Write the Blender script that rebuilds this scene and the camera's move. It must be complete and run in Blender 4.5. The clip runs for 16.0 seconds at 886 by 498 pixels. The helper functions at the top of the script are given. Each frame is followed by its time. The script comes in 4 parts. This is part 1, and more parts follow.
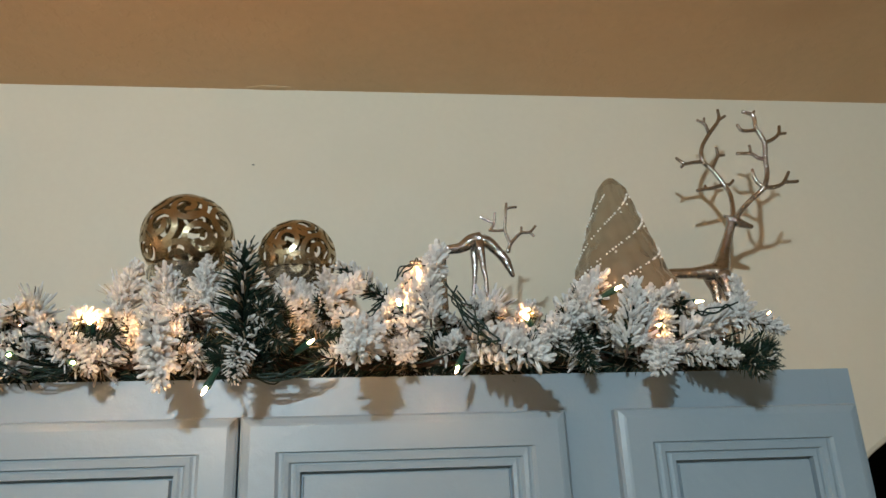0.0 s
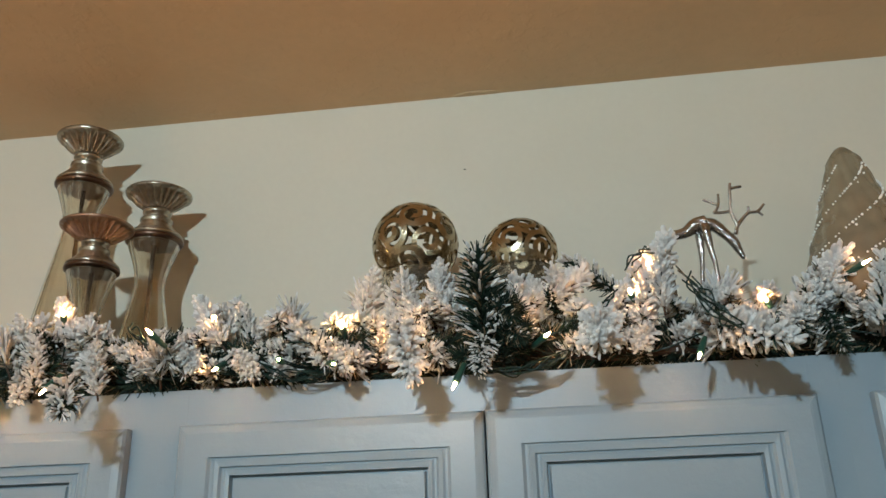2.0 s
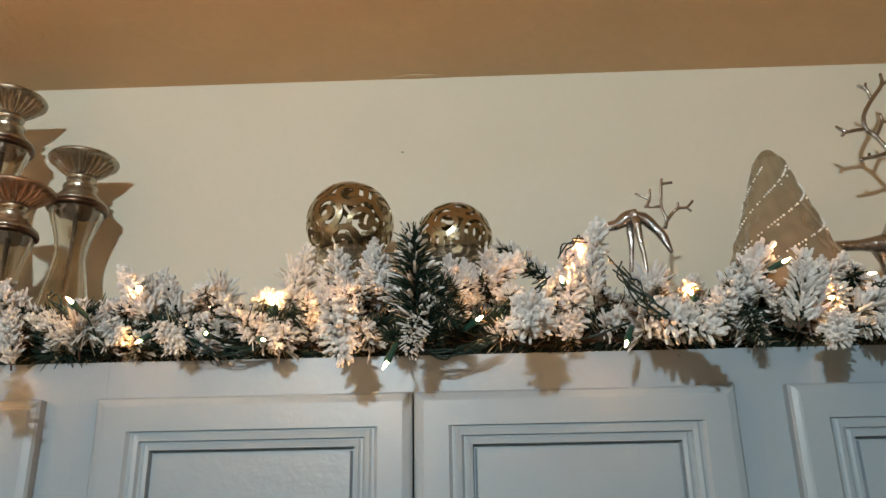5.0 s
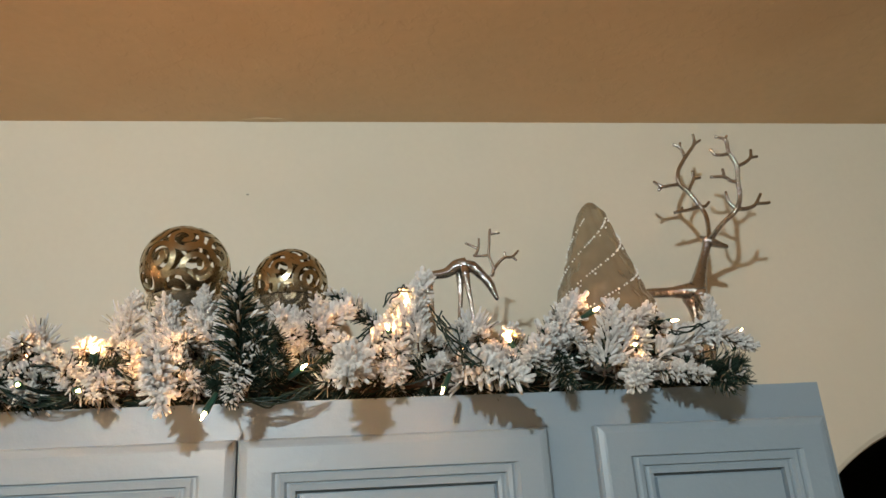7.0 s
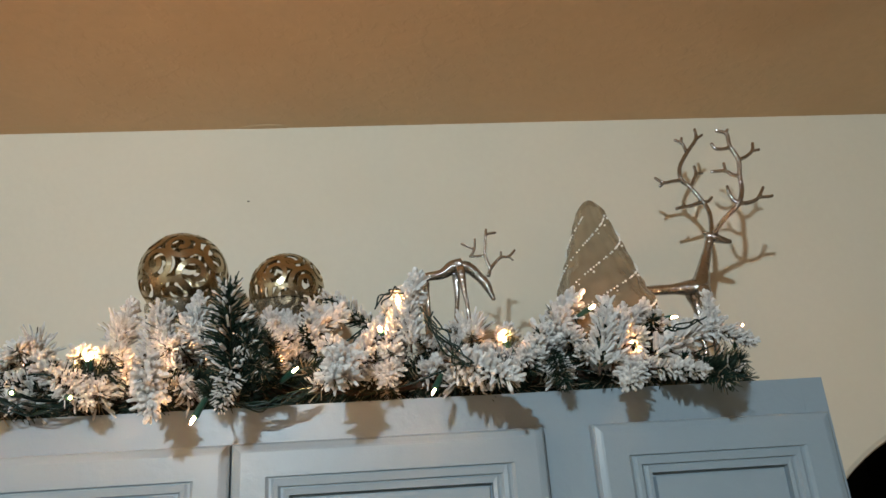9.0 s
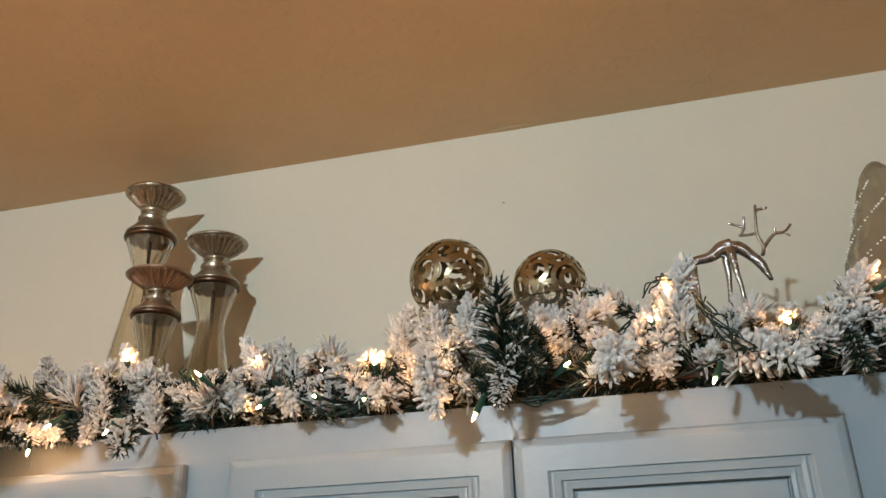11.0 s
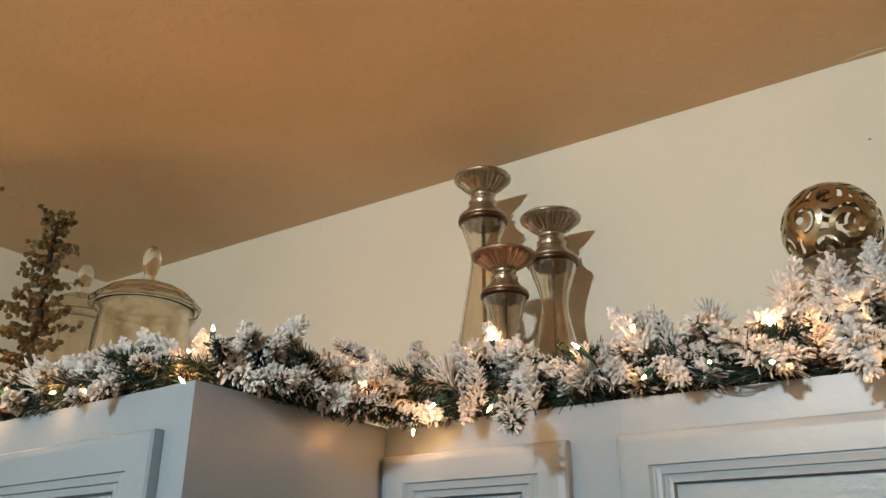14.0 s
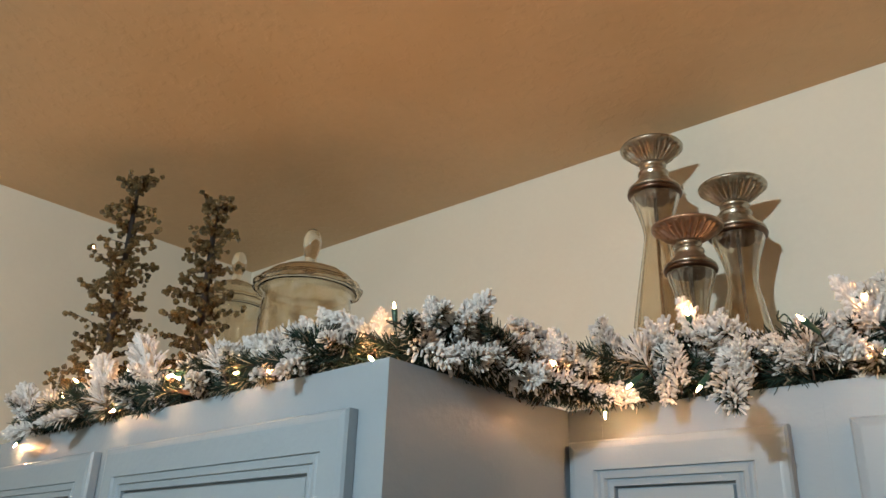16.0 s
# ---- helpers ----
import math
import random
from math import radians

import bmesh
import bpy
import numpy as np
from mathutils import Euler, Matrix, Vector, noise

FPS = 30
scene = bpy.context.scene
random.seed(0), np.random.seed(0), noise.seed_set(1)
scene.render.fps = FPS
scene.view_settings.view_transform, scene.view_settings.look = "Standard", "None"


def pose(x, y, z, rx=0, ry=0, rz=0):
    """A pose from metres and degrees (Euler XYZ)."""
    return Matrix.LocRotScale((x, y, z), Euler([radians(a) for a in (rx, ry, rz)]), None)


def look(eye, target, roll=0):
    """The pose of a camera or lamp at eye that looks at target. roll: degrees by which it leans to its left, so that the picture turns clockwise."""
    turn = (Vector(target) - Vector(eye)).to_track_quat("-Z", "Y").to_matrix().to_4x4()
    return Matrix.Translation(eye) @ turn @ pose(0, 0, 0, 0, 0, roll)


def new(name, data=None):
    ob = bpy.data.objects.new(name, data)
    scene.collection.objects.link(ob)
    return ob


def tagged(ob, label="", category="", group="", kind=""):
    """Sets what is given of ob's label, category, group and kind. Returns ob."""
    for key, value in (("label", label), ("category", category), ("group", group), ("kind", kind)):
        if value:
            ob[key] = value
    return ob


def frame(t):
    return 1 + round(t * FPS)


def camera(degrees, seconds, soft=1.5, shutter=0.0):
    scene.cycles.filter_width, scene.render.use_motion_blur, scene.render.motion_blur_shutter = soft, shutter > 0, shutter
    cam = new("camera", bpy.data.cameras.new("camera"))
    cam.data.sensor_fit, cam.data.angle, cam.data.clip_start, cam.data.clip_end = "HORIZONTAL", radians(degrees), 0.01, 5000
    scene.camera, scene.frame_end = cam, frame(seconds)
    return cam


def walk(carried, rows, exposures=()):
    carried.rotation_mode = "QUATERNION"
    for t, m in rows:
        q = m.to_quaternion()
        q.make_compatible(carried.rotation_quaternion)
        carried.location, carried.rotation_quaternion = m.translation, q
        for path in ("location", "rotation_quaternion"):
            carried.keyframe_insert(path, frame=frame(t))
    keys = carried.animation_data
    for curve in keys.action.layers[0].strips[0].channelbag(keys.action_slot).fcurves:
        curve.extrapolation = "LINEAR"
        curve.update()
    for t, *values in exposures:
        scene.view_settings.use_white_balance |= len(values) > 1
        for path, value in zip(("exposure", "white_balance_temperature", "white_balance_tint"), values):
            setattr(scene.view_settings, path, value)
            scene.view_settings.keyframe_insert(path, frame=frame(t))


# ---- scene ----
cam = camera(57.4, 16.0, soft=1.5)
PATH = [
    (0, (0.127, -0.96, 1.921), (0.355, 0.895, 2.632), -2.5),
    (0.5, (0.09, -0.969, 1.926), (0.184, 0.899, 2.634), -2.2),
    (1, (0.09, -0.987, 1.927), (0.019, 0.884, 2.631), -1.7),
    (1.5, (0.086, -0.985, 1.916), (-0.072, 0.872, 2.641), -1.7),
    (2, (0.076, -0.977, 1.912), (-0.151, 0.875, 2.634), -1.7),
    (2.5, (0.068, -0.965, 1.909), (-0.205, 0.885, 2.619), -1.5),
    (3, (0.065, -0.964, 1.907), (-0.256, 0.88, 2.612), -1.2),
    (3.2, (0.06, -0.961, 1.902), (-0.247, 0.884, 2.613), -1.3),
    (5.3, (0.071, -0.974, 1.905), (0.061, 0.904, 2.595), -1.2),
    (5.5, (0.08, -0.974, 1.903), (0.097, 0.9, 2.603), -1.5),
    (6, (0.102, -1.002, 1.911), (0.174, 0.867, 2.618), -2.3),
    (6.5, (0.116, -1.023, 1.916), (0.247, 0.845, 2.619), -2.7),
    (7, (0.136, -1.016, 1.915), (0.372, 0.825, 2.661), -3.6),
    (7.5, (0.159, -1.015, 1.914), (0.437, 0.815, 2.67), -4.2),
    (8, (0.178, -1.01, 1.909), (0.474, 0.819, 2.663), -4.7),
    (8.2, (0.18, -1.009, 1.911), (0.473, 0.824, 2.658), -4.7),
    (10.3, (0.181, -1.016, 1.901), (-0.044, 0.803, 2.701), -2.1),
    (10.5, (0.179, -1.013, 1.904), (-0.108, 0.798, 2.702), -1.9),
    (11, (0.168, -1.008, 1.906), (-0.269, 0.778, 2.692), -1.9),
    (11.5, (0.144, -1.007, 1.908), (-0.402, 0.75, 2.691), -1.9),
    (12, (0.115, -0.998, 1.905), (-0.54, 0.722, 2.686), -1.2),
    (12.5, (0.091, -0.996, 1.903), (-0.669, 0.68, 2.684), -1.1),
    (13, (0.061, -0.996, 1.901), (-0.812, 0.625, 2.682), -0.6),
    (13.5, (0.033, -0.996, 1.898), (-0.911, 0.584, 2.681), -0.3),
    (14, (0.008, -1.006, 1.901), (-1.005, 0.539, 2.669), 0.2),
    (14.5, (-0.022, -1.002, 1.902), (-1.106, 0.494, 2.667), 0.7),
    (15, (-0.066, -1.006, 1.898), (-1.197, 0.459, 2.655), 1.4),
    (15.5, (-0.099, -1.001, 1.898), (-1.277, 0.431, 2.648), 1.9),
    (16, (-0.13, -1.01, 1.896), (-1.349, 0.386, 2.649), 1.9),
]
# the phone's own exposure and white balance drift as the lights twinkle
DRIFT = [(0, -0.10, 5720, 3), (0.6, -0.18, 5640, 3), (1.5, -0.20, 5520, 1), (2.5, -0.18, 5580, 2), (3.2, -0.19, 5760, 3), (5.5, -0.03, 6120, 7), (7, -0.04, 6100, 7), (8, -0.12, 5660, 4),
         (10.5, -0.08, 5900, 7), (11.3, -0.12, 5880, 7), (12.5, -0.31, 5550, 0), (13.1, -0.30, 5620, 3), (14, 0.03, 6260, 9), (15, 0.06, 6300, 10), (15.5, -0.03, 5860, 7), (16, 0.0, 5880, 7)]
walk(cam, [(t, look(eye, target, roll)) for t, eye, target, roll in PATH], DRIFT)


# ---- world and lights ----
world = bpy.data.worlds.new("world")
scene.world = world
world.use_nodes = True
world.node_tree.nodes["Background"].inputs["Color"].default_value = (0.9, 0.75, 0.6, 1)
world.node_tree.nodes["Background"].inputs["Strength"].default_value = 0.01


def lamp(name, place, watts, colour, radius):
    data = bpy.data.lights.new(name, "POINT")
    data.energy, data.color, data.shadow_soft_size = watts, colour, radius
    ob = new(name, data)
    ob.location = place
    return tagged(ob, kind="structure")


lamp("kitchen_lamp", (-0.35, -2.45, 2.695), 176, (0.85, 0.96, 0.97), 0.045)


# ---- materials ----
def material(name, colour, rough=0.6, metal=0.0, spread=0.12, scale=30.0, bump=0.0, bump_scale=200.0, second=None,
             second_scale=6.0, transmission=0.0, emission=None, strength=0.0, coat=0.0, ior=1.45, island=0.0, per_object=0.0, sharp=0.5):
    """A procedural surface: a base colour with fine grain and broad variation, and fine relief."""
    m = bpy.data.materials.new(name)
    m.use_nodes = True
    nt = m.node_tree
    b = nt.nodes["Principled BSDF"]
    b.inputs["Roughness"].default_value = rough
    b.inputs["Metallic"].default_value = metal
    b.inputs["Transmission Weight"].default_value = transmission
    b.inputs["Coat Weight"].default_value = coat
    b.inputs["IOR"].default_value = ior
    coord = nt.nodes.new("ShaderNodeTexCoord")
    n1 = nt.nodes.new("ShaderNodeTexNoise")
    n1.inputs["Scale"].default_value = scale
    n1.inputs["Detail"].default_value = 5
    n2 = nt.nodes.new("ShaderNodeTexNoise")
    n2.inputs["Scale"].default_value = second_scale
    n2.inputs["Detail"].default_value = 3
    for n in (n1, n2):
        nt.links.new(coord.outputs["Object"], n.inputs["Vector"])
    base = Vector(colour)
    r1 = nt.nodes.new("ShaderNodeMix")
    r1.data_type = "RGBA"
    r1.inputs["A"].default_value = (*(base * (1 - spread)), 1)
    r1.inputs["B"].default_value = (*[min(1, c) for c in base * (1 + spread)], 1)
    nt.links.new(n1.outputs["Fac"], r1.inputs["Factor"])
    out = r1.outputs["Result"]
    if second:
        ramp = nt.nodes.new("ShaderNodeMapRange")
        ramp.inputs["From Min"].default_value = sharp
        ramp.inputs["From Max"].default_value = sharp + 0.2
        nt.links.new(n2.outputs["Fac"], ramp.inputs["Value"])
        r2 = nt.nodes.new("ShaderNodeMix")
        r2.data_type = "RGBA"
        nt.links.new(ramp.outputs["Result"], r2.inputs["Factor"])
        nt.links.new(out, r2.inputs["A"])
        r2.inputs["B"].default_value = (*second, 1)
        out = r2.outputs["Result"]
    if island or per_object:
        src = nt.nodes.new("ShaderNodeNewGeometry") if island else nt.nodes.new("ShaderNodeObjectInfo")
        hsv = nt.nodes.new("ShaderNodeHueSaturation")
        mr = nt.nodes.new("ShaderNodeMapRange")
        k = island or per_object
        mr.inputs["To Min"].default_value, mr.inputs["To Max"].default_value = 1 - k, 1 + k * 0.6
        nt.links.new(src.outputs["Random Per Island" if island else "Random"], mr.inputs["Value"])
        nt.links.new(mr.outputs["Result"], hsv.inputs["Value"])
        nt.links.new(out, hsv.inputs["Color"])
        out = hsv.outputs["Color"]
    nt.links.new(out, b.inputs["Base Color"])
    if bump:
        n3 = nt.nodes.new("ShaderNodeTexNoise")
        n3.inputs["Scale"].default_value = bump_scale
        n3.inputs["Detail"].default_value = 4
        nt.links.new(coord.outputs["Object"], n3.inputs["Vector"])
        bp = nt.nodes.new("ShaderNodeBump")
        bp.inputs["Strength"].default_value = bump
        bp.inputs["Distance"].default_value = 0.004
        nt.links.new(n3.outputs["Fac"], bp.inputs["Height"])
        nt.links.new(bp.outputs["Normal"], b.inputs["Normal"])
    if emission:
        b.inputs["Emission Color"].default_value = (*emission, 1)
        b.inputs["Emission Strength"].default_value = strength
    return m


def textured_ceiling():
    """Tan ceiling paint over a knocked-down plaster texture of flattened blobs."""
    m = material("ceiling_paint", (0.68, 0.50, 0.30), 0.55, spread=0.06, scale=60, second=(0.63, 0.45, 0.26), second_scale=2.5)
    nt = m.node_tree
    b = nt.nodes["Principled BSDF"]
    coord = nt.nodes.new("ShaderNodeTexCoord")
    n = nt.nodes.new("ShaderNodeTexNoise")
    n.inputs["Scale"].default_value, n.inputs["Detail"].default_value = 42, 4
    nt.links.new(coord.outputs["Object"], n.inputs["Vector"])
    mr = nt.nodes.new("ShaderNodeMapRange")
    mr.interpolation_type = "SMOOTHSTEP"
    mr.inputs["From Min"].default_value, mr.inputs["From Max"].default_value = 0.5, 0.62
    nt.links.new(n.outputs["Fac"], mr.inputs["Value"])
    bp = nt.nodes.new("ShaderNodeBump")
    bp.inputs["Strength"].default_value, bp.inputs["Distance"].default_value = 0.22, 0.003
    nt.links.new(mr.outputs["Result"], bp.inputs["Height"])
    nt.links.new(bp.outputs["Normal"], b.inputs["Normal"])
    return m


CEILING = textured_ceiling()
WALL = material("wall_paint", (0.70, 0.63, 0.50), 0.55, spread=0.025, scale=90, bump=0.12, bump_scale=70, second=(0.68, 0.61, 0.48), second_scale=3)
CABINET = material("cabinet_paint", (0.26, 0.315, 0.36), 0.34, spread=0.03, scale=14, bump=0.14, bump_scale=85, second=(0.245, 0.30, 0.345), second_scale=5)
CABINET.node_tree.nodes["Principled BSDF"].inputs["Specular IOR Level"].default_value = 0.32
# the floor is out of view; its tone is lightened to bounce light upwards
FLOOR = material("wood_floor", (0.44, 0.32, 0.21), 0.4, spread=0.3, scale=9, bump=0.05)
# brown of the unseen east and south walls, darkened to weaken their bounced light
UNSEEN_WALL = material("unseen_wall_brown", (0.30, 0.22, 0.15), 0.6, spread=0.05, scale=40, bump=0.1, bump_scale=70, second=(0.28, 0.20, 0.135), second_scale=3)
# near-black colour carries the darkness of the room beyond the arch
DARK = material("room_darkness", (0.02, 0.018, 0.016), 0.9)
FLOCK = material("flock", (0.83, 0.805, 0.775), 0.95, spread=0.14, scale=260, bump=0.8, bump_scale=600, island=0.22)
NEEDLE = material("needle_green", (0.008, 0.026, 0.015), 0.65, spread=0.3, scale=200, island=0.5)
NEEDLE_TAN = material("needle_tan", (0.42, 0.33, 0.22), 0.6, spread=0.25, scale=220, island=0.4)
TWIG = material("twig", (0.05, 0.028, 0.016), 0.8, spread=0.3, scale=150)
WIRE = material("wire_green", (0.005, 0.020, 0.014), 0.35, spread=0.2, scale=100)
SOCKET = material("socket_green", (0.015, 0.06, 0.04), 0.4, spread=0.2, scale=100)
GLOW = material("bulb_glow", (1.0, 0.8, 0.5), 0.2, emission=(1.0, 0.45, 0.17), strength=800)
SILVER = material("silver_metal", (0.50, 0.47, 0.445), 0.17, metal=1.0, spread=0.12, scale=120, bump=0.7, bump_scale=140, second=(0.42, 0.39, 0.37), second_scale=45)
GOLD = material("gold_metal", (0.46, 0.38, 0.25), 0.25, metal=1.0, spread=0.15, scale=150, bump=0.12, bump_scale=250)
PEWTER = material("pewter_gold", (0.45, 0.40, 0.32), 0.28, metal=1.0, spread=0.18, scale=130, bump=0.15, bump_scale=220, second=(0.17, 0.125, 0.09), second_scale=70, sharp=0.56)
BROWN = material("brown_metal", (0.15, 0.095, 0.065), 0.32, metal=1.0, spread=0.2, scale=120)
COPPER = material("copper_gold", (0.40, 0.275, 0.20), 0.40, metal=1.0, spread=0.18, scale=130, bump=0.15, bump_scale=220, second=(0.24, 0.12, 0.07), second_scale=70, sharp=0.58)
AMBER = material("amber_glass", (0.905, 0.85, 0.735), 0.012, spread=0.05, scale=60, transmission=1.0, second=(0.86, 0.77, 0.60), second_scale=40, sharp=0.6, bump=0.22, bump_scale=42, coat=1.0, ior=1.58)
CRACKLE = material("crackled_amber_glass", (0.93, 0.87, 0.74), 0.03, spread=0.08, scale=60, transmission=0.97, second=(0.75, 0.62, 0.42), second_scale=70, sharp=0.57, bump=0.4, bump_scale=110, ior=1.52)
CLEAR = material("jar_glass", (0.95, 0.90, 0.79), 0.01, spread=0.03, scale=90, transmission=1.0, second=(0.80, 0.67, 0.44), second_scale=38, sharp=0.56, bump=0.15, bump_scale=50, coat=1.0, ior=1.42)
TREEGLASS = material("frosted_amber", (0.47, 0.385, 0.26), 0.12, spread=0.14, scale=40, transmission=0.6, bump=0.25, bump_scale=55)
BEAD = material("bronze_bead", (0.34, 0.255, 0.12), 0.035, spread=0.35, scale=60, transmission=0.78, ior=1.6, island=0.45)
# near-white and not metal: the glint of the silver beads is in the colour
GLINTBEAD = material("glint_white_bead", (0.92, 0.90, 0.84), 0.12, spread=0.05, coat=1.0)
BLACKSTEM = material("dark_stem", (0.012, 0.009, 0.007), 0.75, spread=0.2)
MARK = material("grey_mark", (0.32, 0.29, 0.24), 0.7)


# ---- building helpers ----
def part(name, bm, mat, parent=None, label="", smooth=False):
    """Links a bmesh as one mesh object, under a thing or a part."""
    me = bpy.data.meshes.new(name)
    bmesh.ops.recalc_face_normals(bm, faces=bm.faces)
    bm.to_mesh(me)
    bm.free()
    for x in (mat if isinstance(mat, (list, tuple)) else [mat]):
        me.materials.append(x)
    if smooth:
        me.polygons.foreach_set("use_smooth", [True] * len(me.polygons))
    ob = new(name, me)
    ob.parent = parent
    if label:
        ob["label"] = label
    return ob


def empty(name, place, label, category, group="", kind=""):
    ob = new(name)
    ob.location = place
    return tagged(ob, label, category, group, kind)


def box(bm, lo, hi, bevel=0.0, seg=2):
    vs = [bm.verts.new((x, y, z)) for x in (lo[0], hi[0]) for y in (lo[1], hi[1]) for z in (lo[2], hi[2])]
    fs = [bm.faces.new([vs[i] for i in q]) for q in ((0, 1, 3, 2), (4, 6, 7, 5), (0, 4, 5, 1), (2, 3, 7, 6), (0, 2, 6, 4), (1, 5, 7, 3))]
    if bevel:
        es = list({e for f in fs for e in f.edges})
        bmesh.ops.bevel(bm, geom=es, offset=bevel, segments=seg, affect="EDGES", profile=0.5)
    return bm


def lathe(bm, profile, n=48, flute=0, depth=0.0, span=None, centre=(0, 0, 0), close=False):
    """Turns (radius, height) pairs about z; flute ribs of the given depth run over the heights in span."""
    rings = []
    for r, z in profile:
        ring = []
        for i in range(n):
            a = 2 * math.pi * i / n
            k = 1.0
            if flute and (span is None or span[0] <= z <= span[1]):
                k = 1 - depth * (0.5 - 0.5 * math.cos(a * flute))
            ring.append(bm.verts.new((centre[0] + r * k * math.cos(a), centre[1] + r * k * math.sin(a), centre[2] + z)))
        rings.append(ring)
    for a, b in zip(rings, rings[1:]):
        for i in range(n):
            j = (i + 1) % n
            bm.faces.new((a[i], a[j], b[j], b[i]))
    if close:
        for i in range(n):
            j = (i + 1) % n
            bm.faces.new((rings[-1][i], rings[-1][j], rings[0][j], rings[0][i]))
    else:
        bm.faces.new(rings[0][::-1])
        bm.faces.new(rings[-1])
    return bm


def smooth_path(pts, steps=5):
    """A Catmull-Rom curve through the points."""
    p = [Vector(q) for q in pts]
    p = [2 * p[0] - p[1]] + p + [2 * p[-1] - p[-2]]
    out = []
    for i in range(1, len(p) - 2):
        a, b, c, d = p[i - 1:i + 3]
        for s in range(steps):
            t = s / steps
            out.append(0.5 * (2 * b + (c - a) * t + (2 * a - 5 * b + 4 * c - d) * t * t + (3 * b - a - 3 * c + d) * t ** 3))
    out.append(p[-2])
    return out


def tube(bm, pts, radii, n=8, steps=4, mat=0):
    """A round tube along a smoothed path; radii follow the points. The ends are domed."""
    path = smooth_path(pts, steps) if steps > 1 else [Vector(q) for q in pts]
    m = len(path)
    rs = np.interp(np.linspace(0, 1, m), np.linspace(0, 1, len(radii)), radii)
    rings = []
    side = None
    for i, q in enumerate(path):
        d = (path[min(i + 1, m - 1)] - path[max(i - 1, 0)]).normalized()
        if side is None:
            side = d.orthogonal().normalized()
        side = (side - d * side.dot(d)).normalized()
        up = d.cross(side)
        rings.append([bm.verts.new(q + (side * math.cos(2 * math.pi * k / n) + up * math.sin(2 * math.pi * k / n)) * rs[i]) for k in range(n)])
    for a, b in zip(rings, rings[1:]):
        for k in range(n):
            bm.faces.new((a[k], a[(k + 1) % n], b[(k + 1) % n], b[k])).material_index = mat
    for ring, q, d in ((rings[0], path[0], (path[0] - path[1]).normalized() * rs[0] * 0.6), (rings[-1], path[-1], (path[-1] - path[-2]).normalized() * rs[-1] * 0.6)):
        tip = bm.verts.new(q + d)
        for k in range(n):
            bm.faces.new((ring[k], ring[(k + 1) % n], tip)).material_index = mat
    return bm


def ball(bm, place, r, sub=1, squash=1.0, turn=None):
    m = Matrix.Translation(place) @ (turn or Matrix.Identity(4)) @ Matrix.Diagonal((r, r, r * squash, 1))
    bmesh.ops.create_icosphere(bm, subdivisions=sub, radius=1.0, matrix=m)
    return bm


# ---- room ----
WALL_Y, CEIL_Z, LEFT_X, RIGHT_X, BACK_Y = 0.326, 2.722, -2.05, 2.7, -3.6
ARCH_X, ARCH_Z, ARCH_R = 1.232, 1.697, 0.4286


def arch_wall():
    """The long wall with a round-headed opening whose edge is softly rounded."""
    outline = [(ARCH_X + ARCH_R, 0.0)] + [(ARCH_X + ARCH_R * math.cos(a), ARCH_Z + ARCH_R * math.sin(a)) for a in np.linspace(0, math.pi, 49)] + [(ARCH_X - ARCH_R, 0.0)]
    grow = 0.012
    wide = [(ARCH_X + (x - ARCH_X) * (ARCH_R + grow) / ARCH_R, z if z < ARCH_Z else ARCH_Z + (z - ARCH_Z) * (ARCH_R + grow) / ARCH_R) for x, z in outline]
    mid = [(0.7 * a[0] + 0.3 * b[0], 0.7 * a[1] + 0.3 * b[1]) for a, b in zip(outline, wide)]
    bm = bmesh.new()
    t = 0.14
    rows = [[bm.verts.new((x, WALL_Y + dy, z)) for x, z in line] for line, dy in ((wide, 0), (mid, 0.0036), (outline, 0.012), (outline, t))]
    for a, b in zip(rows, rows[1:]):
        for i in range(len(a) - 1):
            bm.faces.new((a[i], a[i + 1], b[i + 1], b[i]))
    for ring, y in ((rows[0], WALL_Y), (rows[3], WALL_Y + t)):
        tops = [bm.verts.new((v.co.x, y, CEIL_Z + 0.1)) for v in ring]
        for i in range(1, len(ring) - 2):
            bm.faces.new((ring[i], ring[i + 1], tops[i + 1], tops[i]))
        for k, x in ((0, RIGHT_X + 0.1), (-1, LEFT_X - 0.1)):
            a = bm.verts.new((x, y, 0))
            b = bm.verts.new((x, y, CEIL_Z + 0.1))
            j = 1 if k == 0 else -2
            bm.faces.new((ring[k], ring[j], tops[j], b, a))
    return part("wall_north", bm, WALL, smooth=False)


tagged(arch_wall(), "cream painted wall with an arched opening", "wall", kind="structure")
for name, lo, hi, mat, label in (
        ("wall_west", (LEFT_X - 0.1, BACK_Y, 0), (LEFT_X, WALL_Y, CEIL_Z + 0.1), WALL, "cream painted side wall"),
        ("wall_east", (RIGHT_X, BACK_Y, 0), (RIGHT_X + 0.1, WALL_Y, CEIL_Z + 0.1), UNSEEN_WALL, "unseen side wall, kept brown to cut bounced light"),
        ("wall_south", (LEFT_X - 0.1, BACK_Y - 0.1, 0), (RIGHT_X + 0.1, BACK_Y, CEIL_Z + 0.1), UNSEEN_WALL, "unseen wall behind the camera, kept brown to cut bounced light"),
        ("floor", (LEFT_X - 0.1, BACK_Y - 0.1, -0.1), (RIGHT_X + 0.1, 2.0, 0), FLOOR, "unseen brown wooden floor, lightened to bounce light to the ceiling"),
        ("ceiling", (LEFT_X, BACK_Y, CEIL_Z), (RIGHT_X, WALL_Y, CEIL_Z + 0.09), CEILING, "tan ceiling with a knocked-down plaster texture")):
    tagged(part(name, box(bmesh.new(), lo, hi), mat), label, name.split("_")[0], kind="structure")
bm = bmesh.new()
